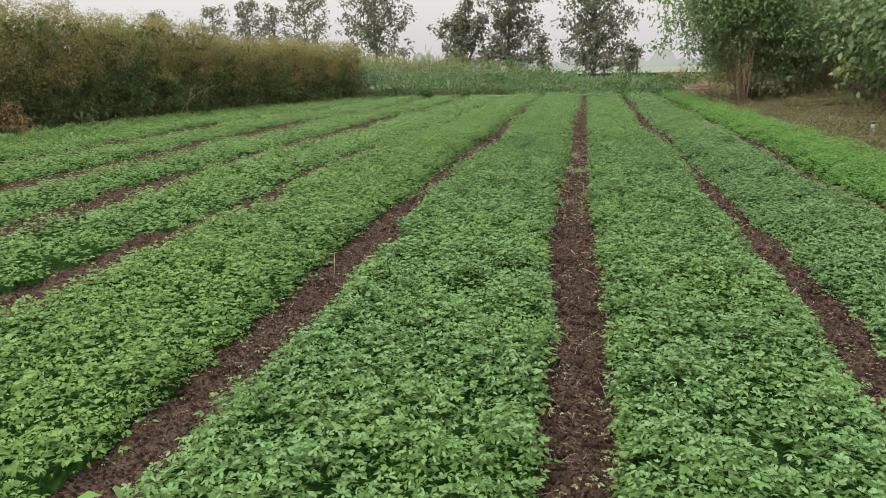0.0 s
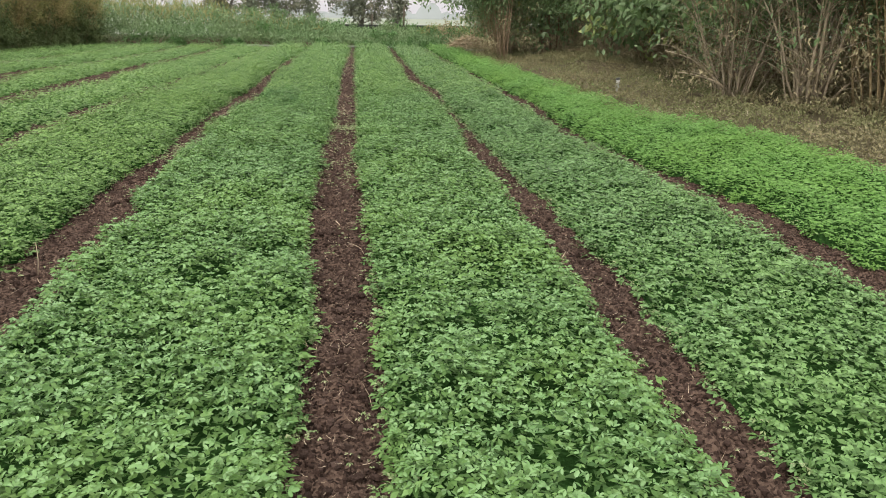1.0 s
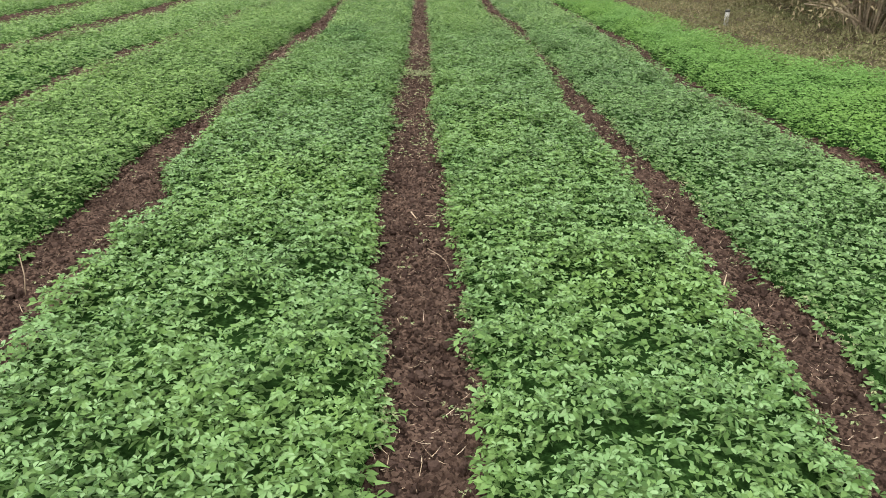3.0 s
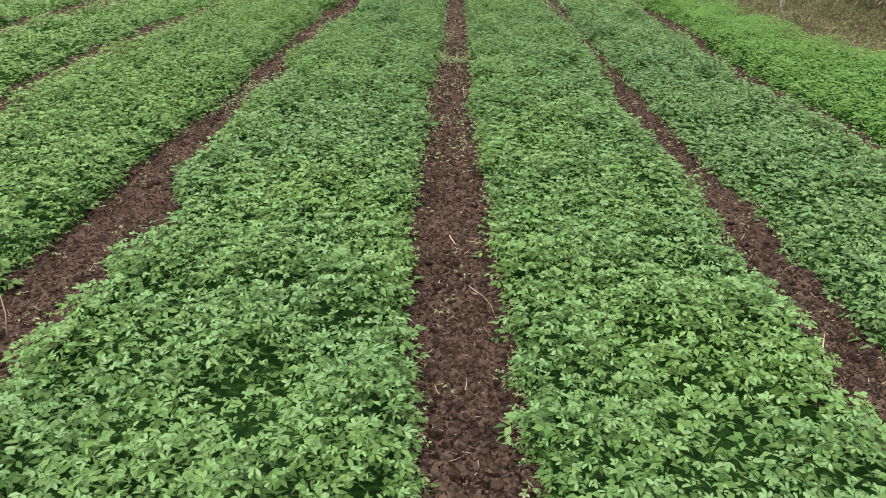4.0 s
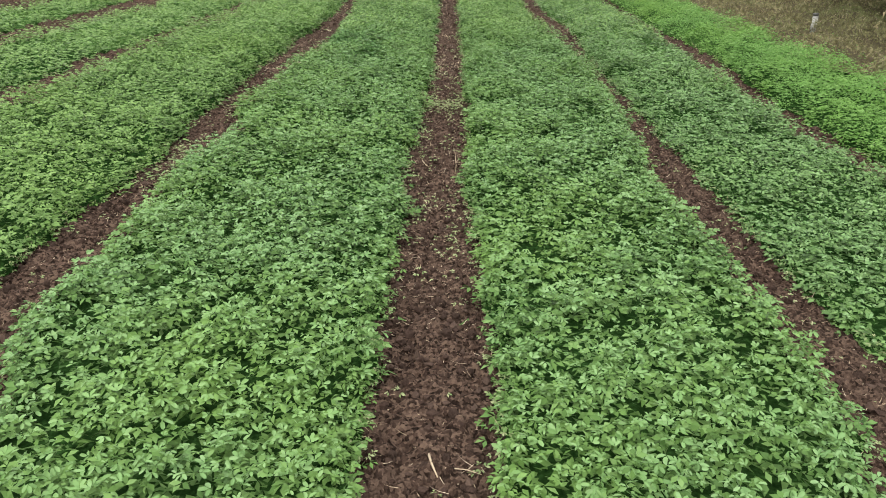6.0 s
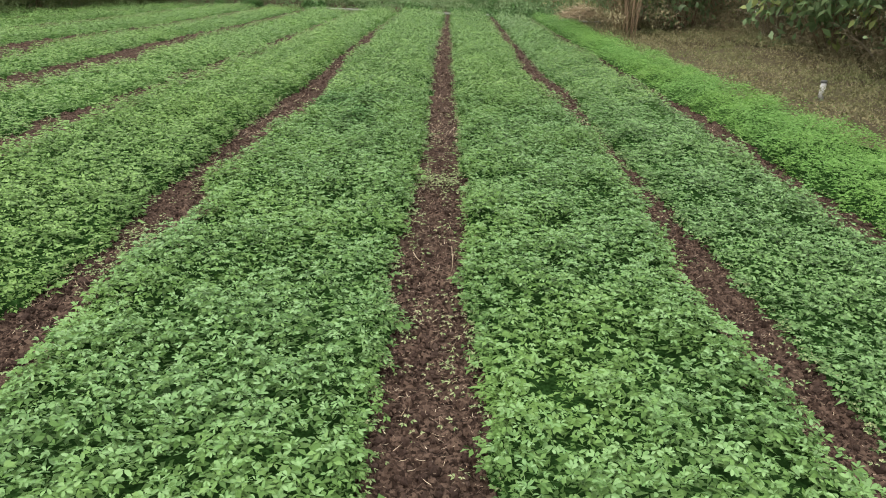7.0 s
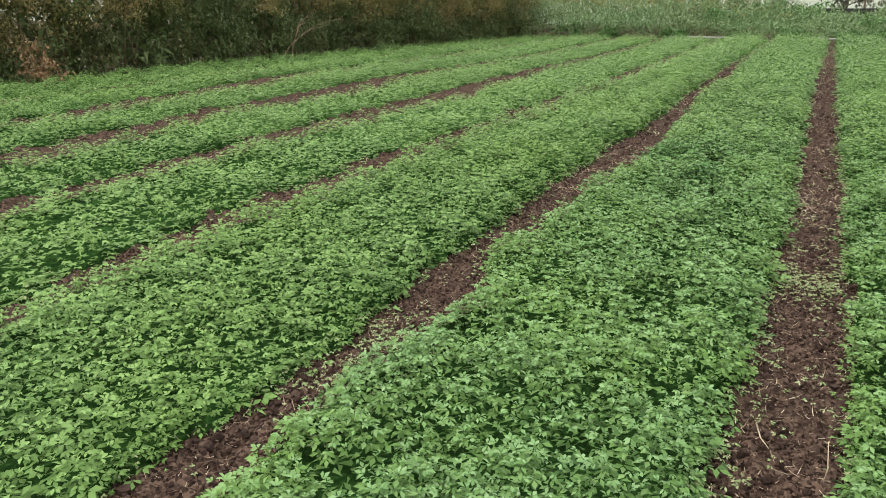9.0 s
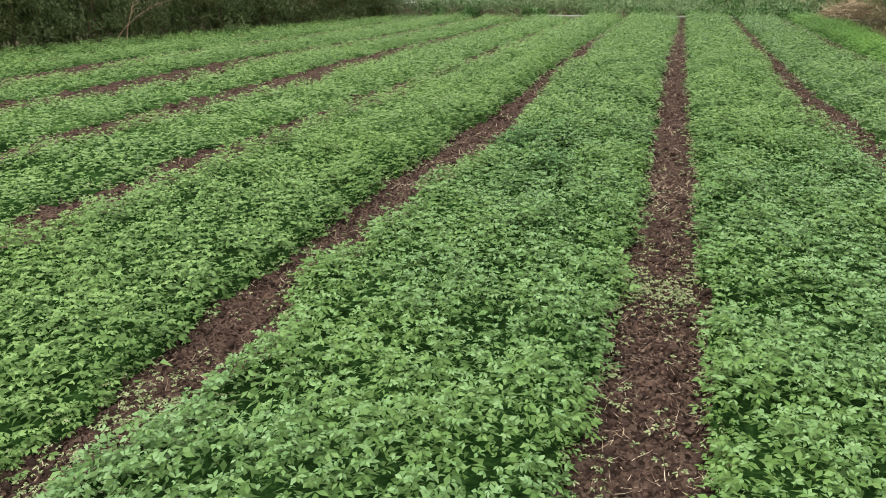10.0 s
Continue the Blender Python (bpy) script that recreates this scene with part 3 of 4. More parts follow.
for n, bed in enumerate(BEDS):
    bands = BANDS_NEAR if n < 2 else BANDS_SIDE if n < 5 else BANDS_FAR
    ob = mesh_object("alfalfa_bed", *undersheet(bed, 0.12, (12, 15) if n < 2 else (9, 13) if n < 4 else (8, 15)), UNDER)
    # the paler gap colour goes on the far and rearmost stretches
    ob.data.materials.append(PALEUNDER)
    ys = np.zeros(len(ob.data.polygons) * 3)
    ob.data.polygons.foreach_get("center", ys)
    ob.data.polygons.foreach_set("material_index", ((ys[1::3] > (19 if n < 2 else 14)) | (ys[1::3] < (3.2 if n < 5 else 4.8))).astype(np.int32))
    tagged(ob, LABELS[bed[2]], "crop bed", "beds of the field", "stuff")
    got, young, young_far = [], [], []
    for y0, y1, density, leaves, size, shape, count in bands:
        if bed[2] is BRIGHT:
            density, size, shape = (density * 1.5, size * 0.85, TRI) if y0 > 8 else (density * 1.2, size * 0.95, TRI)
        for c in np.arange(y0, y1, 2.0):
            tips, lean = shoots(bed, c, min(c + 2.0, y1), density)
            if not len(tips):
                continue
            if count == 3 and bed[2] is not BRIGHT:
                # the youngest leaves stand on top of each shoot, small and half upright
                top = tips + np.array([0, 0, 0.008])
                (young if y0 < 14 else young_far).append(shoot_leaves(top, lean, 2, size * 0.85, shape, 0.9))
                got.append(shoot_leaves(tips - np.array([0, 0, 0.5 * size]), lean, leaves - 1, size * 1.12, DIAMOND if shape is FULL else shape))
            elif bed[2] is not BRIGHT and y0 > 3:
                one = (0.0,)
                young_far.append(shoot_leaves(tips + np.array([0, 0, 0.008]), lean, 1, size * 0.85, shape, 0.9, one))
                got.append(shoot_leaves(tips - np.array([0, 0, 0.25 * size]), lean, leaves - 1, size * 1.1, shape, parts=one))
            else:
                got.append(shoot_leaves(tips, lean, leaves, size, shape, parts=(-1.05, 0.0, 1.05) if count == 3 else (0.0,)))
            # the older leaves lower down
            tips, lean = shoots(bed, c, min(c + 2.0, y1), density * 0.42)
            if len(tips) and 2 < c < 13.5 and n < 5:
                tips[:, 2] *= 0.62
                got.append(shoot_leaves(tips, 0.5 * lean, 5, size * 1.25, TRI, parts=(0.0,)))
    # the leafy flanks of the bed along its furrows
    for side in (0, 1):
        if bed[side] is None:
            continue
        for y0, y1, per, size, shape in (FLANKS_NEAR if n < 5 else FLANKS_FAR):
            y = rng.uniform(y0, y1, int(per * (y1 - y0)))
            left, right = bed_sides(bed, y)
            off = np.abs(rng.normal(0.9 * size, 0.4 * size, len(y)))
            x = left + off if side == 0 else right - off
            z = canopy(x, y, left, right) * rng.uniform(0.25, 1.1, len(y))
            got.append(shoot_leaves(np.stack([x, y, z], -1), np.full(len(y), -0.5 if side == 0 else 0.5), 2, size, shape))
    tagged(mesh_object("leaves", *joined(got), bed[2], ob), kind="stuff")
    for some, leaf in ((young, FARTIPS if bed[2] is FARALFALFA else TIPS), (young_far, FARTIPS)):
        if some:
            tagged(mesh_object("young_leaves", *joined(some), leaf, ob, "paler young leaves at the shoot tips"), kind="stuff")


# ---- clods, straw and seedlings in the furrows ----
def furrow_points(k, y0, y1, n, margin=0.02):
    y = rng.uniform(y0, y1, n)
    l, r = edges(k, y)
    x = l - margin + (r - l + 2 * margin) * rng.random(n)
    return np.stack([x, y, 0 * y], -1)[r > l]


def lump():
    bm = bmesh.new()
    bmesh.ops.create_icosphere(bm, subdivisions=1, radius=1)
    v = np.array([p.co[:] for p in bm.verts])
    f = np.array([[q.index for q in p.verts] for p in bm.faces])
    bm.free()
    return v, f


def build_clods():
    v, f = lump()
    pts = np.concatenate([furrow_points(0, 3.5, 13, 2100), furrow_points(1, 4, 13, 1200), furrow_points(2, 4, 13, 1000),
                          furrow_points(0, 13, 26, 1100), furrow_points(1, 13, 24, 600), furrow_points(2, 13, 24, 700), furrow_points(3, 5, 14, 1100), furrow_points(3, 14, 26, 500)])
    pts = np.concatenate([pts] + [furrow_points(k, 5, 24, 200) for k in range(4, 9)])
    n = len(pts)
    size = 0.0045 + 0.014 * rng.random(n) ** 2.4
    size *= np.where((pts[:, 1] > 13) | (pts[:, 0] < -3.2), 1.6, 1)
    shape = v[None] * (1 + rng.normal(0, 0.22, (n, len(v), 1))) * rng.uniform(0.7, 1.25, (n, 1, 3))
    pts[:, 2] = 0.012 + size * 0.3
    verts = pts[:, None] + shape * size[:, None, None]
    loops = (np.arange(n)[:, None] * len(v) + f.ravel()[None]).ravel()
    ob = mesh_object("soil_clods", verts.reshape(-1, 3), loops, np.full(n * len(f), 3), CLOD, smooth=False)
    tagged(ob, "crumbled dark red-brown soil clods lying in the furrows", "soil clods", kind="stuff")


def build_straw():
    pts = np.concatenate([furrow_points(0, 3.5, 14, 1000), furrow_points(1, 4, 14, 700), furrow_points(2, 4, 14, 600), furrow_points(0, 8.5, 14, 620), furrow_points(1, 9, 16, 300), furrow_points(0, 13, 30, 1300), furrow_points(1, 13, 26, 500), furrow_points(2, 14, 28, 600), *[furrow_points(k, 8, 26, 260) for k in range(4, 9)], furrow_points(3, 5, 16, 220), furrow_points(2, 5, 15, 300)])
    n = len(pts)
    pts[:, 2] = 0.028 + 0.012 * rng.random(n)
    far = np.where((pts[:, 1] > 13) | (pts[:, 0] < -4), 2.0, 1.0)
    a = rng.uniform(0, 2 * np.pi, n)
    ahead = np.stack([np.cos(a), np.sin(a), rng.normal(0, 0.15, n)], -1)
    got = leaf_arrays(BLADE, pts, ahead, np.tile([0, 0, 1.0], (n, 1)), (0.012 + 0.05 * rng.random(n) ** 2.5) * far, rng.uniform(0.001, 0.0024, n) * far, 0.3, -0.35)
    ob = mesh_object("straw_bits", *got, STRAW)
    tagged(ob, "bits of pale dry straw scattered on the soil", "straw", kind="stuff")


def build_seedlings():
    pts = np.concatenate([furrow_points(0, 2.6, 16, 110, 0.03), furrow_points(1, 3, 16, 60, 0.03), furrow_points(2, 3, 16, 110, 0.03), furrow_points(0, 8.5, 13, 90, 0.03), furrow_points(1, 9.5, 15, 70, 0.05)])
    y = rng.normal(11.7, 0.12, 110)
    pts = np.concatenate([pts, np.stack([rng.uniform(-0.2, 0.08, 110), y, 0 * y], -1)])
    y = rng.normal(10.05, 0.22, 130)
    pts = np.concatenate([pts, np.stack([rng.uniform(-1.78, -1.42, 130), y, 0 * y], -1)])
    y = rng.uniform(8.8, 13.5, 160)
    pts = np.concatenate([pts, np.stack([edges(1, y)[1] + rng.normal(0.02, 0.025, 160), y, 0 * y], -1)])
    for k, n, y0, y1 in ((0, 420, 4, 15), (1, 240, 4, 15), (2, 300, 4, 15), (3, 160, 6, 15), (0, 420, 12, 30), (1, 260, 13, 28), (2, 260, 13, 28), (4, 260, 8, 26), (5, 260, 9, 26), (6, 260, 9, 26), (7, 200, 11, 26)):
        y = rng.uniform(y0, y1, n)
        side = rng.integers(0, 2, n)
        x = np.where(side == 0, edges(k, y)[0], edges(k, y)[1]) + np.where(side == 0, 1, -1) * rng.normal(0.012, 0.018, n)
        pts = np.concatenate([pts, np.stack([x, y, 0 * y], -1)])
    pts[:, 2] = rng.uniform(0.03, 0.09, len(pts))
    big = (pts[:, 1] > 15) | (pts[:, 0] < -3.2)
    got = joined([shoot_leaves(pts[some], np.zeros(some.sum()), 4, size, DIAMOND) for some, size in ((~big, 0.015), (big, 0.024))])
    ob = mesh_object("seedlings", *got, YOUNG)
    tagged(ob, "small pale yellow-green seedlings growing in the furrows", "seedlings", kind="stuff")


build_clods()
build_straw()
build_seedlings()


def stick(name, label, points, r):
    ob = mesh_object(name, *tube(points, np.linspace(r, r * 0.5, len(points)), 6), STRAW)
    tagged(ob, label, "stick", "sticks on the soil")


stick("stick", "short pale curved stick lying on the soil", [(-0.02, 7.33, 0.03), (-0.008, 7.28, 0.034), (0.01, 7.23, 0.03)], 0.0045)
stick("stick", "thin pale root lying across the furrow soil", [(0.03, 7.27, 0.03), (0.09, 7.26, 0.035), (0.15, 7.24, 0.03)], 0.0018)
stick("stick", "thin pale bent root on the furrow soil", [(0.07, 6.82, 0.03), (0.13, 6.72, 0.036), (0.155, 6.66, 0.036), (0.175, 6.56, 0.03)], 0.0014)
stick("stick", "short pale stick lying in the furrow", [(1.36, 6.4, 0.035), (1.41, 6.5, 0.04)], 0.004)
stick("stick", "tan forked twig on the furrow soil", [(-0.17, 10.18, 0.03), (-0.15, 10.08, 0.04), (-0.12, 10.04, 0.03)], 0.003)
stick("stick", "thin upright dry stalk in the furrow", [(0.045, 9.92, 0.01), (0.05, 9.91, 0.09), (0.04, 9.93, 0.17)], 0.0025)
stick("stick", "tan dry stalk standing in the furrow", [(-1.63, 6.36, 0.0), (-1.62, 6.37, 0.1), (-1.615, 6.36, 0.2)], 0.003)


# ---- the dark clump of weed in a bed ----
def weed_plant(x, y, spread, high):
    thing = tagged(new("weed_clump"), "dark green leafy weed clump rising from a bed", "weed")
    thing.location = (x, y, 0)
    n = 60
    a, r = rng.uniform(0, 2 * np.pi, n), spread * np.sqrt(rng.random(n))
    tips = np.stack([r * np.cos(a), r * np.sin(a), high * (1 - 0.5 * (r / spread) ** 2) + rng.normal(0, 0.02, n)], -1)
    mesh_object("leaves", *shoot_leaves(tips, np.zeros(n), 6, 0.036, FULL), DARKWEED, thing)
    for t in tips[:14]:
        mesh_object("stem", *tube([(t[0] * 0.4, t[1] * 0.4, 0.0), (t[0] * 0.8, t[1] * 0.8, t[2] * 0.6), t], (0.004, 0.003, 0.002), 4), DARKWEED, thing)
    return thing


weed_plant(-1.2, 14.1, 0.24, 0.29)
weed_plant(-0.85, 13.5, 0.2, 0.25)
weed_plant(-0.95, 14.6, 0.2, 0.25)


# ---- shrubs and trees ----
def crown_leaves(centres, spread, per, size, shape, flat=0.5, hang=0.4, ratio=0.5):
    """Leaves scattered round clump centres; hang: how much they point down."""
    n = len(centres) * per
    c = np.repeat(centres, per, 0)
    off = unit(rng.normal(0, 1, (n, 3))) * (spread * rng.random((n, 1)) ** 0.5)
    base = c + off * np.array([1, 1, 0.75])
    ahead = unit(off * 0.5 + rng.normal(0, 0.6, (n, 3))) - np.array([0, 0, hang])
    normal = rng.normal(0, flat, (n, 3)) + np.array([0, 0, 1.0])
    length = size * rng.uniform(0.6, 1.3, n)
    return leaf_arrays(shape, base, ahead, normal, length, length * ratio, 0.3, 0.25)


def outer_leaves(centre, radii, clumps, per, size):
    """Broad leaves on the outside of a crown, on the side towards the light, their faces turned out and up."""
    d = rng.normal(0, 1, (clumps, 3)) + np.array([-0.9, -0.9, 0.2])
    c = np.asarray(centre) + unit(d) * np.asarray(radii) * rng.uniform(0.75, 1.08, (clumps, 1))
    n = clumps * per
    out = np.repeat(unit(d), per, 0)
    base = np.repeat(c, per, 0) + rng.normal(0, 0.17, (n, 3))
    ahead = out * 0.5 + rng.normal(0, 0.6, (n, 3)) - np.array([0, 0, 0.35])
    length = size * rng.uniform(0.6, 1.3, n)
    return leaf_arrays(DIAMOND, base, ahead, out * 0.8 + rng.normal(0, 0.45, (n, 3)) + np.array([0, 0, 0.8]), length, length * 0.58, 0.25, 0.3)


def arching(base, toward, height, reach, bend=0.25, steps=7, power=1.5):
    t = np.linspace(0, 1, steps)[:, None]
    side = np.array([*toward, 0.0])
    wob = np.cumsum(rng.normal(0, 0.03 * height / steps * 3, (steps, 3)), 0) * np.array([1, 1, 0.3])
    wob -= wob[0]
    return np.asarray(base)[None] + np.array([0, 0, 1.0]) * height * (t - bend * t ** 3 * 0.4) + side * reach * t ** power + wob


def multistem(x, y, stems, height, reach, leafed=0.45, lean=(0, 0), bark=BARK, leaf=BROADLEAF, size=0.19, per=18, label="", low=0.0, thick=1.0, tight=0.28, fill=0.8):
    """A clump of slender stems that arch outwards, leafed in their upper part."""
    thing = tagged(new("tall_shrub"), label, "shrub", "shrubs along the dry field edge")
    thing.location = (x, y, 0.05)
    tips, few = [], []
    for s in range(stems):
        a = rng.uniform(0, 2 * np.pi)
        d = np.array([np.cos(a), np.sin(a)])
        b = (*(d * rng.uniform(0.03, tight)), -0.1)
        h = height * rng.uniform(0.6, 1.1)
        p = arching(b, d + np.array(lean) * rng.uniform(0.3, 1), h, reach * rng.uniform(0.15, 1.0), power=rng.uniform(0.9, 1.5))
        r0 = (0.009 + 0.026 * rng.random() ** 1.3) * (height / 5) ** 0.5 * thick
        stem = mesh_object("stem", *tube(p, np.linspace(r0, r0 * 0.25, len(p)), 6), bark, thing)
        for w in range(12 if bark is BARK else 6):
            i = rng.integers(1, len(p) - 1)
            da = rng.uniform(0, 2 * np.pi)
            q = arching(p[i], (np.cos(da), np.sin(da)), h * 0.16, h * 0.22, 0.5, 5)
            mesh_object("twig", *tube(q, np.linspace(r0 * 0.45, r0 * 0.12, 5), 4), bark, stem)
            if p[i][2] > leafed * height * 0.8:
                tips += [q[-1], q[3]]
            else:
                few.append(q[-1])
        for q in np.linspace(leafed, 1, 7):
            tips.append(p[min(len(p) - 1, int(q * (len(p) - 1) + 0.5))] + rng.normal(0, 0.25, 3))
    tips = np.array(tips)
    n = int(len(tips) * fill)
    a, r = rng.uniform(0, 2 * np.pi, n), np.sqrt(rng.random(n)) * reach * 1.1
    more = np.stack([r * np.cos(a) + lean[0] * 1.5, r * np.sin(a), height * rng.uniform(leafed * 0.75, 1.0, n)], -1)
    mesh_object("foliage", *crown_leaves(np.concatenate([tips, more]), 0.42, per, size, DIAMOND), leaf, thing)
    if 17 < y < 34:
        mid, deep = (0.5, 0.42) if label == GREENY else (0.55 + 0.35 * leafed, 0.45 - 0.3 * leafed)
        shell = ((lean[0] * 1.5, 0, height * mid), (reach * 1.1, reach * 1.1, height * deep))
        mesh_object("outer_foliage", *outer_leaves(*shell, 110 if label == GREENY else 34, 9, size * 1.1), leaf, thing)
        mesh_object("yellow_foliage", *outer_leaves(*shell, 24, 8, size * 0.9), YELLOWLEAF, thing, "yellowing green leaves")
    if few:
        mesh_object("twig_leaves", *crown_leaves(np.array(few), 0.2, 9, 0.06, DIAMOND), leaf, thing, "sparse small leaves on bare twigs")
    if low:
        n = int(90 * low)
        a, r = rng.uniform(0, 2 * np.pi, n), np.sqrt(rng.random(n)) * 1.3
        c = np.stack([r * np.cos(a), r * np.sin(a), rng.uniform(0.1, 1.7, n)], -1)
        mesh_object("undergrowth", *crown_leaves(c, 0.35, 44, 0.075, TRI), BROWNLEAF, thing, "withered brown lower leaves")
    return thing


PALE = "tall shrub with many slender pale stems and drooping green leaves"
GREENY = "dense tall broad-leaved shrub with dark interior on dry ground"
CANES = "thicket of thin reddish-brown canes with sparse leaves"
SHRUBS = [
    # x, y, stems, height, reach, leafed from, lean, undergrowth, thickness, spread of the foot, leaves to a clump, label, stems' bark
    (6.95, 15.3, 28, 4.2, 2.1, 0.62, (0.1, 0), 0.3, 0.72, 0.34, 6, PALE, BARK), (7.6, 14.0, 26, 4.6, 1.8, 0.62, (0.15, 0), 0.3, 0.9, 0.34, 6, PALE, BARK),
    (8.7, 13.2, 46, 4.4, 1.3, 0.6, (0, 0), 0.3, 0.75, 0.7, 6, CANES, YELLOWCANE), (9.3, 10.8, 36, 4.4, 1.3, 0.5, (0, 0), 0.3, 0.7, 0.6, 8, CANES, CANE),
    (4.95, 27.4, 10, 5.4, 0.9, 0.6, (0.05, 0), 0.15, 0.8, 0.2, 8, PALE, CANE), (5.05, 28.6, 26, 5.4, 2.2, 0.45, (-0.35, 0), 0.2, 0.5, 0.25, 14, PALE, YELLOWCANE), (5.5, 30.8, 12, 4.8, 1.7, 0.32, (-0.25, 0), 0.5, 0.7, 0.3, 14, PALE, CANE), (8.6, 26.2, 20, 5.0, 2.1, 0.42, (-0.35, 0), 0.3, 1.1, 0.3, 9, PALE, BARK),
    (8.9, 23.4, 14, 4.6, 1.9, 0.32, (-0.3, 0), 0.6, 0.9, 0.4, 5, GREENY, CANE), (8.9, 20.4, 18, 4.4, 1.8, 0.4, (-0.2, 0), 0.6, 0.9, 0.5, 4, GREENY, BARK),
    (8.8, 17.8, 34, 4.4, 1.6, 0.5, (0, 0), 0.4, 0.75, 0.6, 8, CANES, CANE),
    (7.3, 30.2, 12, 5.0, 1.9, 0.3, (-0.3, 0), 0.7, 1.0, 0.4, 6, GREENY, CANE), (6.4, 33.2, 14, 3.2, 1.4, 0.4, (-0.1, 0), 0.8, 0.8, 0.6, 12, CANES, CANE),
    (9.4, 33.0, 10, 5.4, 2.0, 0.25, (0, 0), 0.5, 1.0, 0.4, 10, GREENY, CANE), (10.8, 28.5, 8, 5.4, 2.0, 0.25, (0, 0), 0.5, 1.0, 0.4, 10, GREENY, CANE),
    (11.0, 24.5, 8, 5.4, 2.0, 0.2, (0, 0), 0.6, 1.0, 0.4, 9, GREENY, CANE), (11.0, 20.5, 8, 5.0, 2.0, 0.2, (0, 0), 0.6, 1.0, 0.4, 8, GREENY, CANE),
    (10.9, 16.5, 8, 5.0, 2.0, 0.2, (0, 0), 0.6, 1.0, 0.4, 7, GREENY, CANE), (10.8, 13.0, 8, 5.0, 2.0, 0.2, (0, 0), 0.6, 1.0, 0.4, 7, GREENY, CANE),
    (10.4, 7.4, 6, 5.0, 1.7, 0.3, (0, 0), 0.4, 1.0, 0.4, 14, GREENY, CANE), (10.2, 3.5, 6, 5.0, 1.7, 0.3, (0, 0), 0.4, 1.0, 0.4, 14, GREENY, CANE),
    (10.2, -0.5, 6, 5.0, 1.7, 0.3, (0, 0), 0.4, 1.0, 0.4, 14, GREENY, CANE),
]
for x, y, stems, h, reach, leafed, lean, low, thick, tight, per, label, bark in SHRUBS:
    multistem(x, y, stems, h, reach, leafed, lean, bark, label=label, low=low, thick=thick, tight=tight, per=int(per * (1.4 if label == GREENY else 1.6)), size=0.22 if label == GREENY else 0.15, fill=0.8 if label == GREENY else 0.65)


def build_thicket():
    n = 60000
    y = rng.uniform(-2, 37, n)
    x = 9.6 + 2.6 * rng.random(n) + np.interp(y, (-2, 8, 20, 29, 37), (1.0, 0.4, 0.0, -1.4, -1.6))
    z = 0.02 + 3.4 * rng.random(n) ** 1.4
    a = leaf_arrays(TRI, np.stack([x, y, z], -1), rng.normal(0, 0.7, (n, 3)), rng.normal(0, 0.8, (n, 3)) + np.array([-0.4, 0, 0.6]), rng.uniform(0.08, 0.2, n), rng.uniform(0.05, 0.12, n))
    # brush at the foot of the front stems
    n = 26000
    y = rng.uniform(8, 27, n)
    x = np.interp(y, (8, 13, 18, 27), (9.3, 8.7, 8.4, 8.0)) + 1.6 * rng.random(n) ** 0.8
    z = 0.03 + (0.7 + 0.6 * np.clip(wave(x, y, 44, 1.3), -0.8, 1)) * rng.random(n) ** 0.8
    b = leaf_arrays(TRI, np.stack([x, y, z], -1), rng.normal(0, 0.7, (n, 3)) + np.array([-0.2, -0.2, 0.2]), rng.normal(0, 0.6, (n, 3)) + np.array([-0.5, -0.4, 0.7]), rng.uniform(0.05, 0.13, n), rng.uniform(0.03, 0.07, n))
    a = joined([a, b])
    tagged(mesh_object("thicket", *a, BROWNLEAF), "dim tangle of withered leaves deep in the thicket", "thicket", kind="stuff")


build_thicket()


def drooping_stem(base, top, hang):
    """A tall thin stem that bends over; its end hangs down with small leaves along it."""
    thing = tagged(new("drooping_stem"), "thin tall stem bent over with a hanging leafy end", "shrub")
    b, t, h = np.array(base), np.array(top), np.array(hang)
    over = np.array([h[0] * 0.9 + t[0] * 0.1, h[1] * 0.9 + t[1] * 0.1, t[2] - 0.25])
    p = np.array([b, b * 0.6 + t * 0.4 + (0.1, 0, 0.2), t, (t + over) / 2 + (0, 0, 0.12), over, over * 0.65 + h * 0.35 + (-0.1, 0, 0), over * 0.3 + h * 0.7 + (0.1, 0, 0), h])
    mesh_object("stem", *tube(p, np.linspace(0.022, 0.005, len(p)), 6), CANE, thing)
    f = rng.random(46)
    along = np.stack([np.interp(f * 3 + 4, np.arange(8), p[:, c]) for c in range(3)], -1)
    mesh_object("foliage", *crown_leaves(along + rng.normal(0, 0.07, (46, 3)), 0.12, 6, 0.12, DIAMOND, hang=0.8), BROADLEAF, thing)


drooping_stem((5.2, 30.6, -0.05), (4.3, 31.7, 5.0), (2.85, 33.0, 1.75))


def dead_branch(x, y, toward, high, reach, bark=BARK, r=0.028):
    """A bare forked branch that leans out of the thicket."""
    thing = tagged(new("dead_branch"), "bare pale forked branch leaning out of the shrubs", "branch")
    thing.location = (x, y, 0.02)
    p = arching((0, 0, -0.02), toward, high, reach, 0.7, 8)
    limb = mesh_object("limb", *tube(p, np.linspace(r, r * 0.33, 8), 7), bark, thing)
    for i in (2, 3, 4, 5, 6):
        a = math.atan2(toward[1], toward[0]) + rng.uniform(-1.1, 1.1)
        q = arching(p[i], (math.cos(a), math.sin(a)), high * 0.3, reach * 0.45, 0.8, 5)
        mesh_object("twig", *tube(q, np.linspace(r * 0.43, r * 0.1, 5), 5), bark, limb)


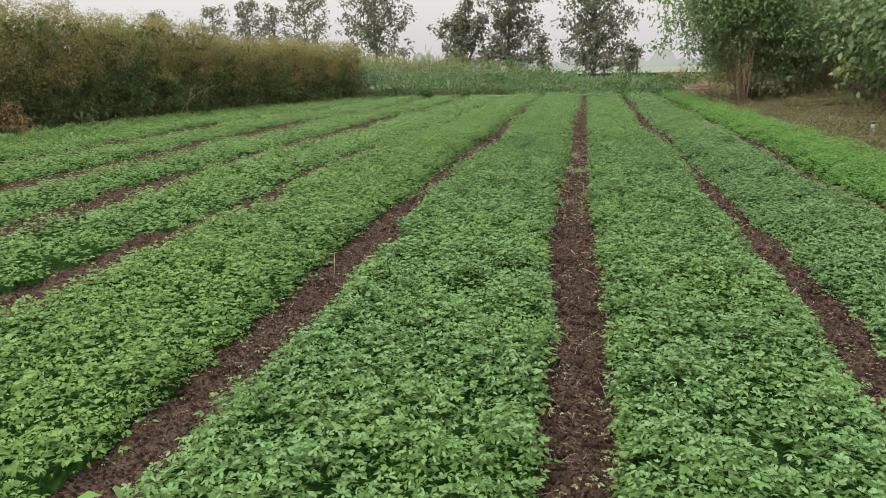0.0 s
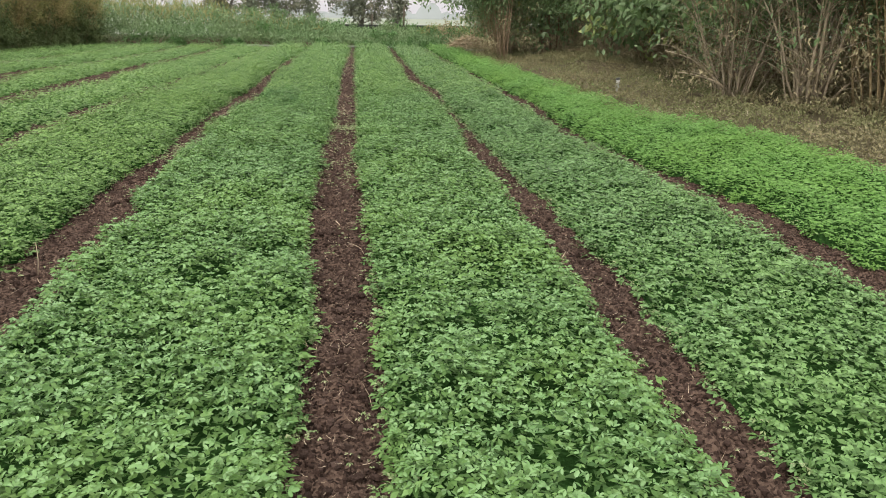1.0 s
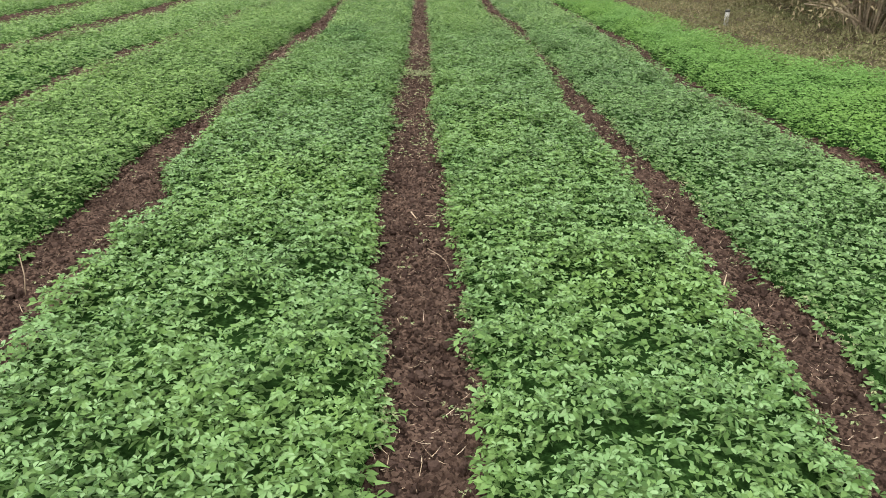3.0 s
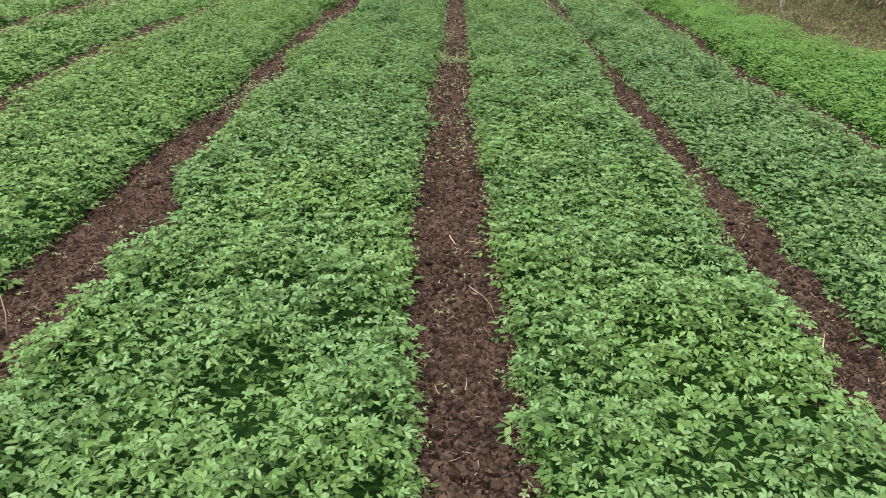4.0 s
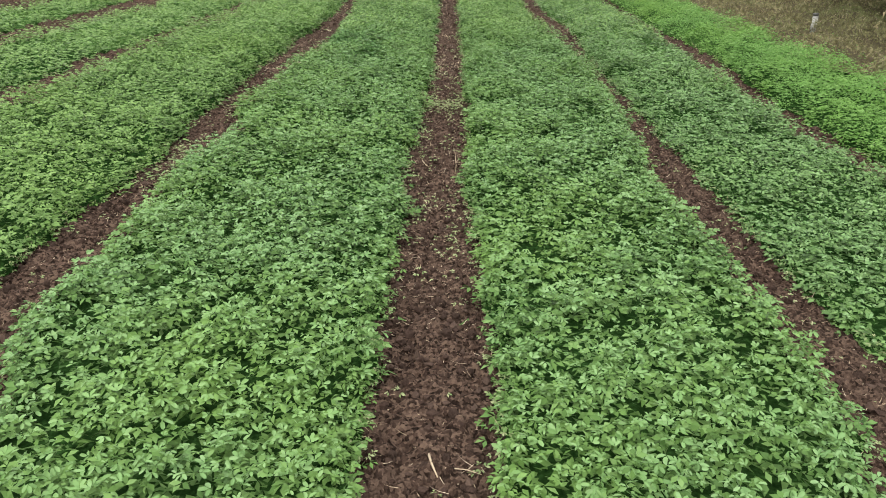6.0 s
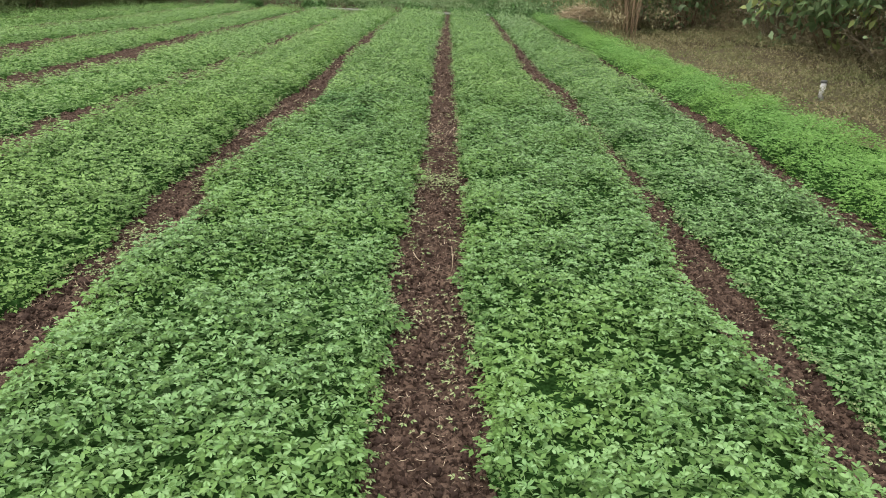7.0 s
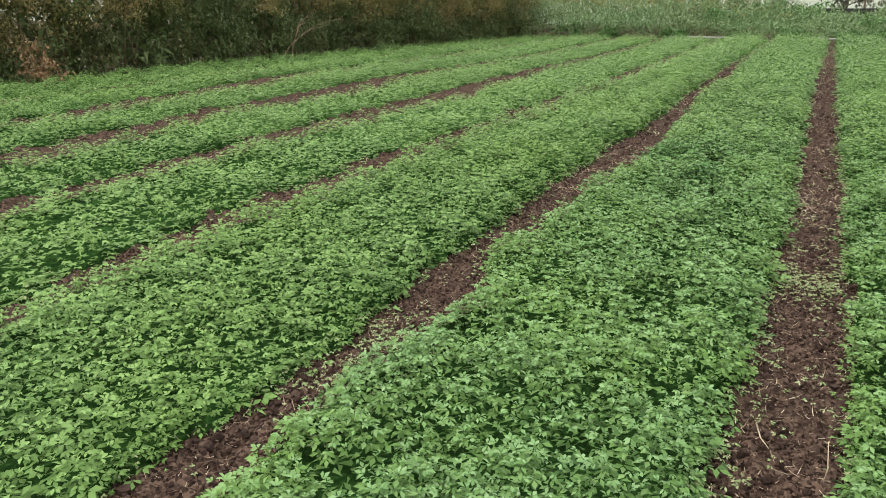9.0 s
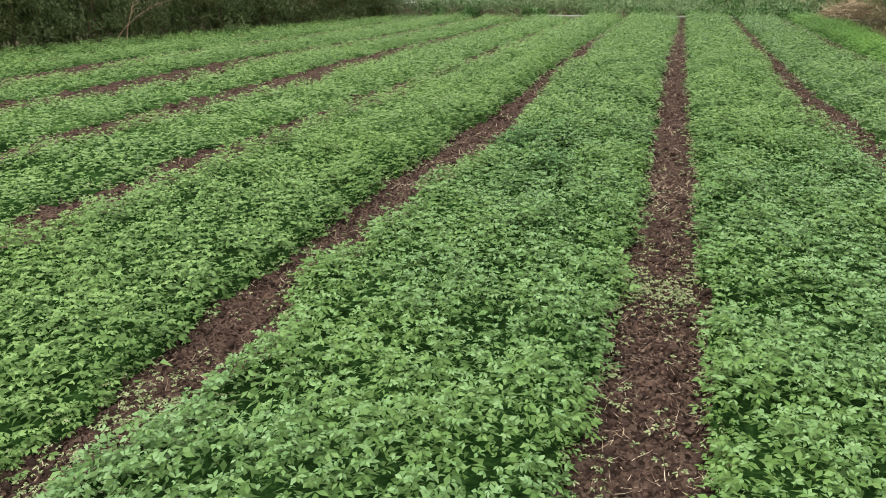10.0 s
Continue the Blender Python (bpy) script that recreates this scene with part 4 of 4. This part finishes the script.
for args in ((-12.45, 22.7, (0.12, 1.0), 1.35, 2.3, CANE, 0.011), (-12.3, 22.9, (0.15, 0.6), 1.3, 0.9, CANE, 0.016), (8.1, 25.6, (-1, -0.25), 0.7, 1.5, CANE, 0.018), (8.0, 25.4, (-0.7, -0.6), 1.1, 1.2, BARK, 0.018), (8.7, 25.5, (0.8, -0.6), 0.6, 1.3, CANE, 0.02), (7.0, 15.2, (-1, -0.1), 0.75, 1.2), (6.8, 15.3, (-0.8, 0.3), 1.2, 1.3),
             (7.4, 13.9, (-0.6, -0.5), 1.2, 0.7), (7.8, 13.8, (0.7, -0.6), 0.9, 0.8), (8.6, 21.4, (-0.9, 0.1), 1.0, 1.0), (6.0, 31.0, (-0.7, -0.5), 0.9, 0.8)):
    dead_branch(*args)


def hedge_shrub(x, y, wide, high, dense, brown):
    """Leaf clumps on the outside of a rounded mass, most on the side and top that the field sees; feathery shoots stand out above."""
    thing = tagged(new("hedge_shrub"), "dense dark green hedge shrub with an olive-brown feathery top", "shrub", "shrubs of the hedge")
    thing.location = (x, y, 0)
    n = int(450 * dense)
    a = np.where(rng.random(n) < 0.75, rng.normal(0, 0.9, n), rng.uniform(0, 2 * np.pi, n))
    z = rng.random(n) ** 0.85
    r = (0.5 + 0.5 * rng.random(n) ** 0.5) * (1 - 0.5 * np.clip(z - 0.6, 0, 1) / 0.4 * rng.random(n)) * (1 + 0.1 * wave(a * 1.5, z * 3, int(100 * abs(y)), 1.2))
    c = np.stack([wide * r * np.cos(a), wide * 1.1 * r * np.sin(a), z * high * (1 - 0.1 * r)], -1)
    top = z + 0.2 * wave(a, z * 2, int(77 * abs(y)) + 1, 1.6) > 0.5 - brown
    mesh_object("foliage", *crown_leaves(c[~top], 0.26, 44, 0.07, TRI), HEDGELOW, thing)
    mesh_object("top_growth", *crown_leaves(c[top], 0.28, 46, 0.064, TRI, hang=-0.2, ratio=0.45), HEDGETOP, thing, "olive-brown feathery shoots")
    n = int(420 * dense) + 150
    a, r = rng.uniform(0, 2 * np.pi, n), 0.8 * np.sqrt(rng.random(n))
    c = np.stack([wide * r * np.cos(a), wide * 1.1 * r * np.sin(a), high * rng.uniform(0.05, 0.82, n)], -1)
    mesh_object("inner_foliage", *crown_leaves(c, 0.24, 5, 0.21, TRI), HEDGELOW, thing)
    ends = []
    for s in range(int(30 * dense)):
        d = rng.uniform(0, 2 * np.pi)
        p = arching((0.5 * wide * np.cos(d), 0.5 * wide * np.sin(d), -0.05), (np.cos(d) + 0.3, np.sin(d)), high * rng.uniform(0.8, 1.08), wide * rng.uniform(0.1, 0.8))
        mesh_object("stem", *tube(p, np.linspace(0.016, 0.004, len(p)), 5), CANE, thing)
        ends += [p[-1], p[-2], p[-3] + rng.normal(0, 0.08, 3)]
    mesh_object("spray", *crown_leaves(np.array(ends), 0.22, 30, 0.06, TRI, hang=-0.3, ratio=0.45), HEDGETOP, thing, "wispy olive shoots")


for f in np.linspace(0, 1, 12):
    y = 13.5 + f * 21.3
    hedge_shrub(np.interp(y, (7, 15, 25, 36), (-15.4, -15.1, -14.0, -11.6)) + rng.uniform(-0.2, 0.2), y, 1.65, np.interp(y, (13, 17, 24, 29, 35), (2.75, 3.12, 3.18, 2.85, 2.5)) + rng.uniform(-0.25, 0.35), 1.0, rng.uniform(-0.1, 0.12) + (0.12 if y < 21 else 0.0))
for y in (-8, -4, 0, 4, 7.5, 10.5):
    hedge_shrub(-15.4, y, 1.9, 2.5, 0.3, 0.0)


def dry_plant(x, y):
    thing = tagged(new("dry_plant"), "withered rust-brown plant at the foot of the hedge", "plant")
    thing.location = (x, y, 0)
    c = np.stack([rng.normal(0, 0.16, 26), rng.normal(0, 0.16, 26), rng.uniform(0.1, 0.75, 26)], -1)
    mesh_object("foliage", *crown_leaves(c, 0.16, 22, 0.09, DIAMOND), RUST, thing)
    for p in c[:8]:
        mesh_object("stem", *tube([(0, 0, -0.02), p * np.array([0.6, 0.6, 0.6]), p], (0.008, 0.006, 0.004), 4), RUST, thing)


dry_plant(-12.75, 16.4)


# ---- the weedy bank at the end of the field ----
def bank_height(x, y):
    return np.interp(x, (-13, -10, -6, -3, 0, 6, 9), (2.0, 2.0, 1.7, 1.15, 0.86, 0.84, 1.0)) * np.interp(y, (34.8, 35.6, 37.5, 42), (0.15, 0.45, 0.95, 1.05)) * (1 + 0.2 * wave(x, y, 31, 2.2))


def build_bank():
    n = 44000
    x, y = rng.uniform(-12.5, 8.5, n), 35.4 + 6.5 * rng.random(n) ** 1.4
    z = 0.05 + bank_height(x, y) * rng.random(n) ** 0.6 * 0.85
    ahead = unit(rng.normal(0, 0.7, (n, 3))) + np.array([0, -0.1, 0.5])
    a = leaf_arrays(TRI, np.stack([x, y, z], -1), ahead, rng.normal(0, 0.6, (n, 3)) + np.array([0, 0, 1.0]), rng.uniform(0.06, 0.17, n), rng.uniform(0.03, 0.08, n))
    ob = mesh_object("weed_bank", *a, BANKLEAF)
    tagged(ob, "overgrown bank of grey-green weeds and tall grass", "weeds", kind="stuff")
    n = 9000
    x, y = rng.uniform(-12.5, 8.5, n), rng.uniform(35.4, 42, n)
    keep = rng.random(n) < np.interp(x, (-12, -6, -3, 8), (0.9, 0.7, 0.25, 0.2))
    x, y = x[keep], y[keep]
    n = len(x)
    z = bank_height(x, y) * rng.uniform(0.2, 0.8, n)
    a = leaf_arrays(BLADE, np.stack([x, y, z], -1), rng.normal(0, 0.35, (n, 3)) + np.array([0, 0, 1.0]), rng.normal(0, 1, (n, 3)), rng.uniform(0.2, 0.5, n), 0.028, 0.1, 0.3)
    tagged(mesh_object("bank_grass", *a, BANKLEAF), "grey-green tall grass growing through the weeds", "grass", kind="stuff")
    n = 2600
    x, y = rng.uniform(-12.5, -1, n), rng.uniform(37, 42, n)
    keep = rng.random(n) < np.interp(x, (-12, -8, -5, -1), (1, 0.9, 0.35, 0.02))
    x, y = x[keep], y[keep]
    n = len(x)
    z = bank_height(x, y) * rng.uniform(0.6, 0.95, n)
    a = leaf_arrays(BLADE, np.stack([x, y, z], -1), rng.normal(0, 0.45, (n, 3)) + np.array([0, 0, 1.0]), rng.normal(0, 1, (n, 3)), rng.uniform(0.2, 0.45, n), 0.03, 0.1, 0.3)
    tagged(mesh_object("tall_grass", *a, BANKTOP), "yellowed tall grass on the crest of the bank", "grass", kind="stuff")


def tussock(x, y, wide, high):
    n = 26
    a, r = rng.uniform(0, 2 * np.pi, n), np.sqrt(rng.random(n))
    c = np.stack([x + wide * r * np.cos(a), y + 0.6 * wide * r * np.sin(a), high * (0.1 + 0.8 * rng.random(n) * (1 - 0.5 * r))], -1)
    ob = new("weed_tussock")
    mesh_object("foliage", *crown_leaves(c, 0.16, 22, 0.1, DIAMOND, hang=-0.2), DARKWEED, ob)
    tagged(ob, "dark green leafy tussock at the end of the field", "weed", "tussocks at the end of the field")


for f in range(26):
    x = rng.uniform(-6, 6.5)
    y = rng.uniform(36.0, 41)
    n = 30
    a, r = rng.uniform(0, 2 * np.pi, n), 0.6 * np.sqrt(rng.random(n))
    c = np.stack([x + r * np.cos(a), y + r * np.sin(a), bank_height(np.array(x), np.array(y)) * rng.uniform(0.3, 1.1, n)], -1)
    plant = new("bank_weed")
    mesh_object("foliage", *crown_leaves(c, 0.2, 16, 0.12, DIAMOND, hang=-0.2), BANKLEAF if f % 3 else DARKWEED, plant)
    tagged(plant, "leafy grey-green weed plant on the bank", "weed", "weed plants on the bank")
for x, wide, high in ((-9.2, 0.6, 0.7), (-7.6, 0.4, 0.5), (-5.2, 0.5, 0.45), (-3.0, 0.5, 0.4), (-1.4, 0.6, 0.55), (0.4, 0.5, 0.35), (1.6, 0.7, 0.45), (2.5, 0.7, 0.5), (3.3, 0.5, 0.4)):
    tussock(x, 35.35 + rng.uniform(0, 0.35), wide, high)


def dry_bush(x, y, wide, high):
    thing = tagged(new("dry_bush"), "tan half-dry weed bush behind the hay heap", "bush", "dry bushes at the field corner")
    thing.location = (x, y, 0)
    n = 34
    a, r = rng.uniform(0, 2 * np.pi, n), np.sqrt(rng.random(n))
    c = np.stack([wide * r * np.cos(a), wide * r * np.sin(a), high * rng.uniform(0.15, 1.0, n) * (1 - 0.3 * r)], -1)
    for p in c[:16]:
        mesh_object("stem", *tube([(0.3 * p[0], 0.3 * p[1], -0.05), p * np.array([0.75, 0.75, 0.6]), p + np.array([0, 0, 0.15])], (0.012, 0.008, 0.004), 4), CANE, thing)
    mesh_object("foliage", *crown_leaves(c, 0.2, 16, 0.09, DIAMOND, hang=-0.1), BANKTOP if rng.random() < 0.5 else BROWNLEAF, thing)


for x, y, wide, high in ((4.2, 36.6, 0.6, 1.4), (5.2, 36.4, 0.8, 1.9), (6.1, 36.0, 0.8, 2.1), (5.7, 37.6, 0.9, 2.4), (4.7, 38.0, 0.9, 2.0), (3.6, 37.8, 0.7, 1.3), (6.9, 35.2, 0.7, 1.8), (5.9, 34.6, 0.5, 1.0), (7.4, 37.0, 0.9, 2.2)):
    dry_bush(x, y, wide, high)
build_bank()


def box(name, x0, x1, y0, y1, z0, z1, mat, parent=None, label="", bevel=0.01):
    bm = bmesh.new()
    bmesh.ops.create_cube(bm, size=1)
    bm.transform(Matrix.Translation(((x0 + x1) / 2, (y0 + y1) / 2, (z0 + z1) / 2)) @ Matrix.Diagonal((x1 - x0, y1 - y0, z1 - z0, 1)))
    bmesh.ops.bevel(bm, geom=bm.edges[:], offset=bevel, segments=2, affect="EDGES")
    me = bpy.data.meshes.new(name)
    bm.to_mesh(me)
    bm.free()
    me.materials.append(mat)
    ob = new(name, me)
    ob.parent = parent
    if label:
        ob["label"] = label
    return ob


wall = tagged(new("boundary_wall"), "low dark weathered boundary wall behind the weeds", "wall", kind="structure")
box("wall_body", -6, 14, 43.0, 43.2, -0.1, 0.78, WALLDARK, wall)
box("coping", -6.05, 14.05, 42.95, 43.25, 0.78, 0.92, WALLDARK, wall)


for x, high in ((2.52, 1.9), (0.8, 1.45)):
    ob = mesh_object("fence_post", *tube([(x, 43.5, -0.1), (x + 0.01, 43.5, high * 0.5), (x + 0.03, 43.51, high)], (0.045, 0.042, 0.035), 8), DARKBARK)
    tagged(ob, "weathered dark wooden fence post among the weeds", "post", "posts at the end of the field")


# ---- pale pipes that lie along the end of the field ----
for pts in ([(-5.3, 35.32, 0.09), (-4.2, 35.3, 0.09), (-3.2, 35.3, 0.09)], [(-0.9, 35.3, 0.09), (0.4, 35.28, 0.09), (1.7, 35.28, 0.09)], [(3.9, 33.6, 0.08), (4.7, 33.5, 0.09), (5.5, 33.35, 0.1)]):
    ob = mesh_object("irrigation_pipe", *tube(pts, (0.038, 0.038, 0.038), 10), PALEPIPE)
    tagged(ob, "sun-bleached pale pipe lying along the field end", "pipe", "pipes at the end of the field")


def hay_heap(x, y, wide, high, n):
    a, r = rng.uniform(0, 2 * np.pi, n), np.sqrt(rng.random(n))
    z = high * (1 - r ** 2) * rng.uniform(0.5, 1, n)
    b = np.stack([x + wide * r * np.cos(a), y + 0.6 * wide * r * np.sin(a), 0.03 + z], -1)
    d = rng.normal(0, 1, (n, 3)) * np.array([1, 0.7, 0.3])
    ob = mesh_object("hay_heap", *leaf_arrays(BLADE, b, d, rng.normal(0, 1, (n, 3)), rng.uniform(0.2, 0.5, n), 0.022, 0.1, 0.2), HAY)
    tagged(ob, "low heap of brown dry hay at the field corner", "hay", kind="stuff")


hay_heap(4.9, 35.3, 1.0, 0.55, 1500)
hay_heap(6.0, 33.6, 0.8, 0.35, 800)


# ---- the white pipe stub ----
def riser(x, y):
    thing = tagged(new("irrigation_riser"), "short weathered white plastic pipe stub with a dark grey cap", "pipe")
    thing.location = (x, y, 0)
    mesh_object("pipe", *tube([(0, 0, -0.02), (0, 0, 0.1), (0.003, 0, 0.24)], (0.04, 0.039, 0.039), 16), PLASTIC, thing)
    mesh_object("cap", *tube([(0.0, 0, 0.238), (0.0, 0, 0.24), (-0.002, 0, 0.268), (-0.003, 0, 0.275)], (0.04, 0.045, 0.045, 0.036), 16), DARKPLASTIC, thing, "dark grey plastic cap")


riser(5.41, 17.12)


# ---- dry weeds on the ground beyond the bright bed ----
def build_dry_weeds():
    n = 150000
    y = np.where(rng.random(n) < 0.88, 6.5 + 27.5 * rng.random(n) ** 1.35, rng.uniform(-4, 6.5, n))
    x = 3.6 + 6.2 * rng.random(n)
    edge = np.interp(y, (2, 8.5, 10.5, 11.5, 12.5, 15, 20, 25, 33, 36), (5.1, 5.1, 5.1, 4.75, 4.2, 4.05, 4.05, 3.95, 3.95, 3.5)) + 0.1 * wave(x, y, 33, 1.0)
    # a trodden bare patch beside the bed
    bare = 0.9 * np.exp(-((x - 4.5) ** 2 / 0.18 + (y - 21.3) ** 2 / 3.0))
    keep = (x > edge) & (wave(x, y, 34, 1.5) > -0.85) & (rng.random(n) > bare)
    x, y = x[keep], y[keep]
    n = len(x)
    z = 0.03 + np.clip(0.1 + 0.09 * wave(x, y, 35, 1.6) + 0.07 * wave(x, y, 36, 0.5), 0.01, 0.35) * rng.random(n) ** 0.5 + 0.05 * np.clip((x - 4.7) / 1.5, 0, 1) + 0.2 * np.exp(-((x - 6.6) ** 2 + (y - 22.5) ** 2) / 1.6) + rng.random(n) ** 0.4 * (0.1 * np.clip(wave(x, y, 37, 0.8), 0, 1) + 0.42 * np.exp(-((x - 7.0) ** 2 / 1.1 + (y - 25.0) ** 2 / 2.4)))
    a = leaf_arrays(TRI, np.stack([x, y, z], -1), rng.normal(0, 0.7, (n, 3)) + np.array([0, 0, 0.35]), rng.normal(0, 0.5, (n, 3)) + np.array([0, 0, 1.0]),
                    rng.uniform(0.025, 0.06, n), rng.uniform(0.014, 0.034, n))
    ob = mesh_object("dry_weeds", *a, DRYLEAF)
    tagged(ob, "mat of dry yellow-brown low weeds beside the crop", "weeds", kind="stuff")
    pick = rng.random(n) < 0.06
    b = np.stack([x, y, z + 0.015], -1)[pick]
    m = len(b)
    a = leaf_arrays(BLADE, b, rng.normal(0, 0.8, (m, 3)) * np.array([1, 1, 0.35]) + np.array([0, 0, 0.12]), np.tile([0, 0, 1.0], (m, 1)), rng.uniform(0.05, 0.17, m), rng.uniform(0.0025, 0.0045, m), 0.2, 0.3)
    tagged(mesh_object("dry_stalks", *a, STRAW), "thin pale dry stalks lying over the weeds", "weeds", kind="stuff")


build_dry_weeds()


# ---- far trees ----
def far_tree(x, y, high, wide, low, dense=1.0, limbs=26, lean=0.0, taper=0.45):
    """A trunk with rising limbs; the leaves stand in clumps along the limbs, with sky between them."""
    thing = tagged(new("tree"), "tall grey-green tree with a ragged open crown", "tree", "row of trees behind the field")
    thing.location = (x, y, 0)
    trunk = arching((0, 0, -0.1), (lean + rng.uniform(-0.2, 0.2), 0.0), high * 0.95, 1.0, 0.1, 11, 1.2)
    mesh_object("trunk", *tube(trunk, np.linspace(0.2, 0.03, 11), 9), FARBARK, thing)
    centres = [q + rng.normal(0, 0.2, 3) for q in trunk if q[2] > max(low, high * 0.55)]
    for b in range(limbs):
        h = low * 0.8 + (high * 0.93 - low * 0.8) * (b + rng.random()) / limbs
        at = np.array([np.interp(h, trunk[:, 2], trunk[:, c]) for c in range(3)])
        d = b * 2.4 + rng.uniform(-0.5, 0.5)
        reach = wide * (1 - taper * abs(h / high - 0.5) * 2) * rng.uniform(0.55, 1.1)
        p = arching(at, (np.cos(d), np.sin(d)), reach * rng.uniform(0.4, 1.1), reach, 0.4, 7, 1.0)
        mesh_object("limb", *tube(p, np.linspace(0.055, 0.012, 7), 5), FARBARK, thing)
        for q in p[2:]:
            for _ in range(max(1, int(round(1.3 * dense * rng.uniform(0.4, 1.3))))):
                centres.append(q + rng.normal(0, 0.3, 3) * np.array([1, 1, 0.9]))
    n = int(15 * wide * wide * dense) if wide > 1.5 else 0
    z = rng.uniform(low, high, n)
    a, r = rng.uniform(0, 2 * np.pi, n), np.sqrt(rng.random(n)) * wide * 1.05 * (1 - taper * np.abs(z / high - 0.5) * 2)
    fx, fy = r * np.cos(a) + np.interp(z, trunk[:, 2], trunk[:, 0]), r * np.sin(a)
    full = wave(fx + 0.5 * fy, z + 0.3 * fy, int(400 + 10 * x) % 900, 2.4) > 0.05
    centres += list(np.stack([fx, fy, z], -1)[full])
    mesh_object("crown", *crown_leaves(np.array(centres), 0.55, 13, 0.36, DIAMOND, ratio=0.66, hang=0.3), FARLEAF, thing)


# where it stands across the row, distance, height, spread, lowest leaves, density, limbs, lean, taper
FAR_TREES = ((664, 86, 16, 4.6, 2.6, 1.5, 46, 0.2, 0.3), (812, 84, 6.4, 2.3, 0.6, 1.3, 20, 0.2), (818, 84.4, 10.5, 0.7, 3.0, 0.9, 18, 1.4), (826, 84.2, 7.4, 0.7, 3.0, 0.8, 10, 2.2), (908, 86, 17, 3.7, 0.3, 1.7, 64, 0.0, 0.2), (1050, 86, 18, 5.0, 0.3, 1.8, 74, 0.0, 0.3),
             (545, 100, 12, 3.6, 2.0, 1.0, 26), (430, 100, 11, 2.6, 2.0, 1.0, 20), (360, 104, 10.5, 2.4, 2.0, 0.8, 18), (478, 104, 10.5, 2.2, 2.0, 0.7, 16), (245, 104, 10.0, 2.6, 2.0, 0.7, 16),
             (965, 80, 4.4, 0.55, 0.2, 0.4, 12), (1110, 80, 3.2, 0.8, 0.2, 0.5, 12), (870, 82, 2.8, 1.2, 0.2, 0.8, 12))
for aim, y, *shape in FAR_TREES:
    far_tree((aim - 1044) / 1296 * (y - 1.6), y, *shape)


# ---- hazy distance ----
# a flat tree-line sheet with the haze painted into its colour
def haze_row():
    x = np.linspace(-320, 320, 520)
    top = 2.5 + 6.5 * np.clip(1.3 * wave(x, 0 * x, 71, 45), 0, 1) ** 0.5 + 0.8 * wave(x, 0 * x, 72, 9) + 0.5 * wave(x, 0 * x, 73, 3)
    v = np.concatenate([np.stack([x, 0 * x + 330, 0 * x - 3], -1), np.stack([x, 0 * x + 330, top], -1)])
    n = len(x)
    q = np.array([(i, i + 1, n + i + 1, n + i) for i in range(n - 1)]).ravel()
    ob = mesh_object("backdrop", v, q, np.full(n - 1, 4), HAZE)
    tagged(ob, "pale hazy line of distant trees on the horizon", "backdrop", kind="structure")


haze_row()


# ---- the larger clods, each a piece of its furrow ----
def clod_mesh():
    v, f = lump()
    v = v * (1 + rng.normal(0, 0.2, (len(v), 1))) * rng.uniform(0.7, 1.2, (1, 3))
    me = bpy.data.meshes.new("clod")
    me.from_pydata([tuple(p) for p in v], [], [tuple(int(i) for i in q) for q in f])
    me.materials.append(CLOD)
    return me


CLODS = [clod_mesh() for _ in range(14)]
for k, y0, y1, n in ((0, 4.0, 13.0, 290), (1, 6.0, 13.5, 170), (2, 5.0, 13.0, 150)):
    for x, y, _ in furrow_points(k, y0, y1, n, -0.01):
        r = 0.008 + 0.015 * rng.random() ** 2
        ob = new("clod", CLODS[rng.integers(0, len(CLODS))])
        ob.parent = furrows[k]
        ob.matrix_basis = pose(x, y, 0.008 + 0.5 * r, *rng.uniform(0, 360, 3)) @ Matrix.Diagonal((r, r, r, 1))
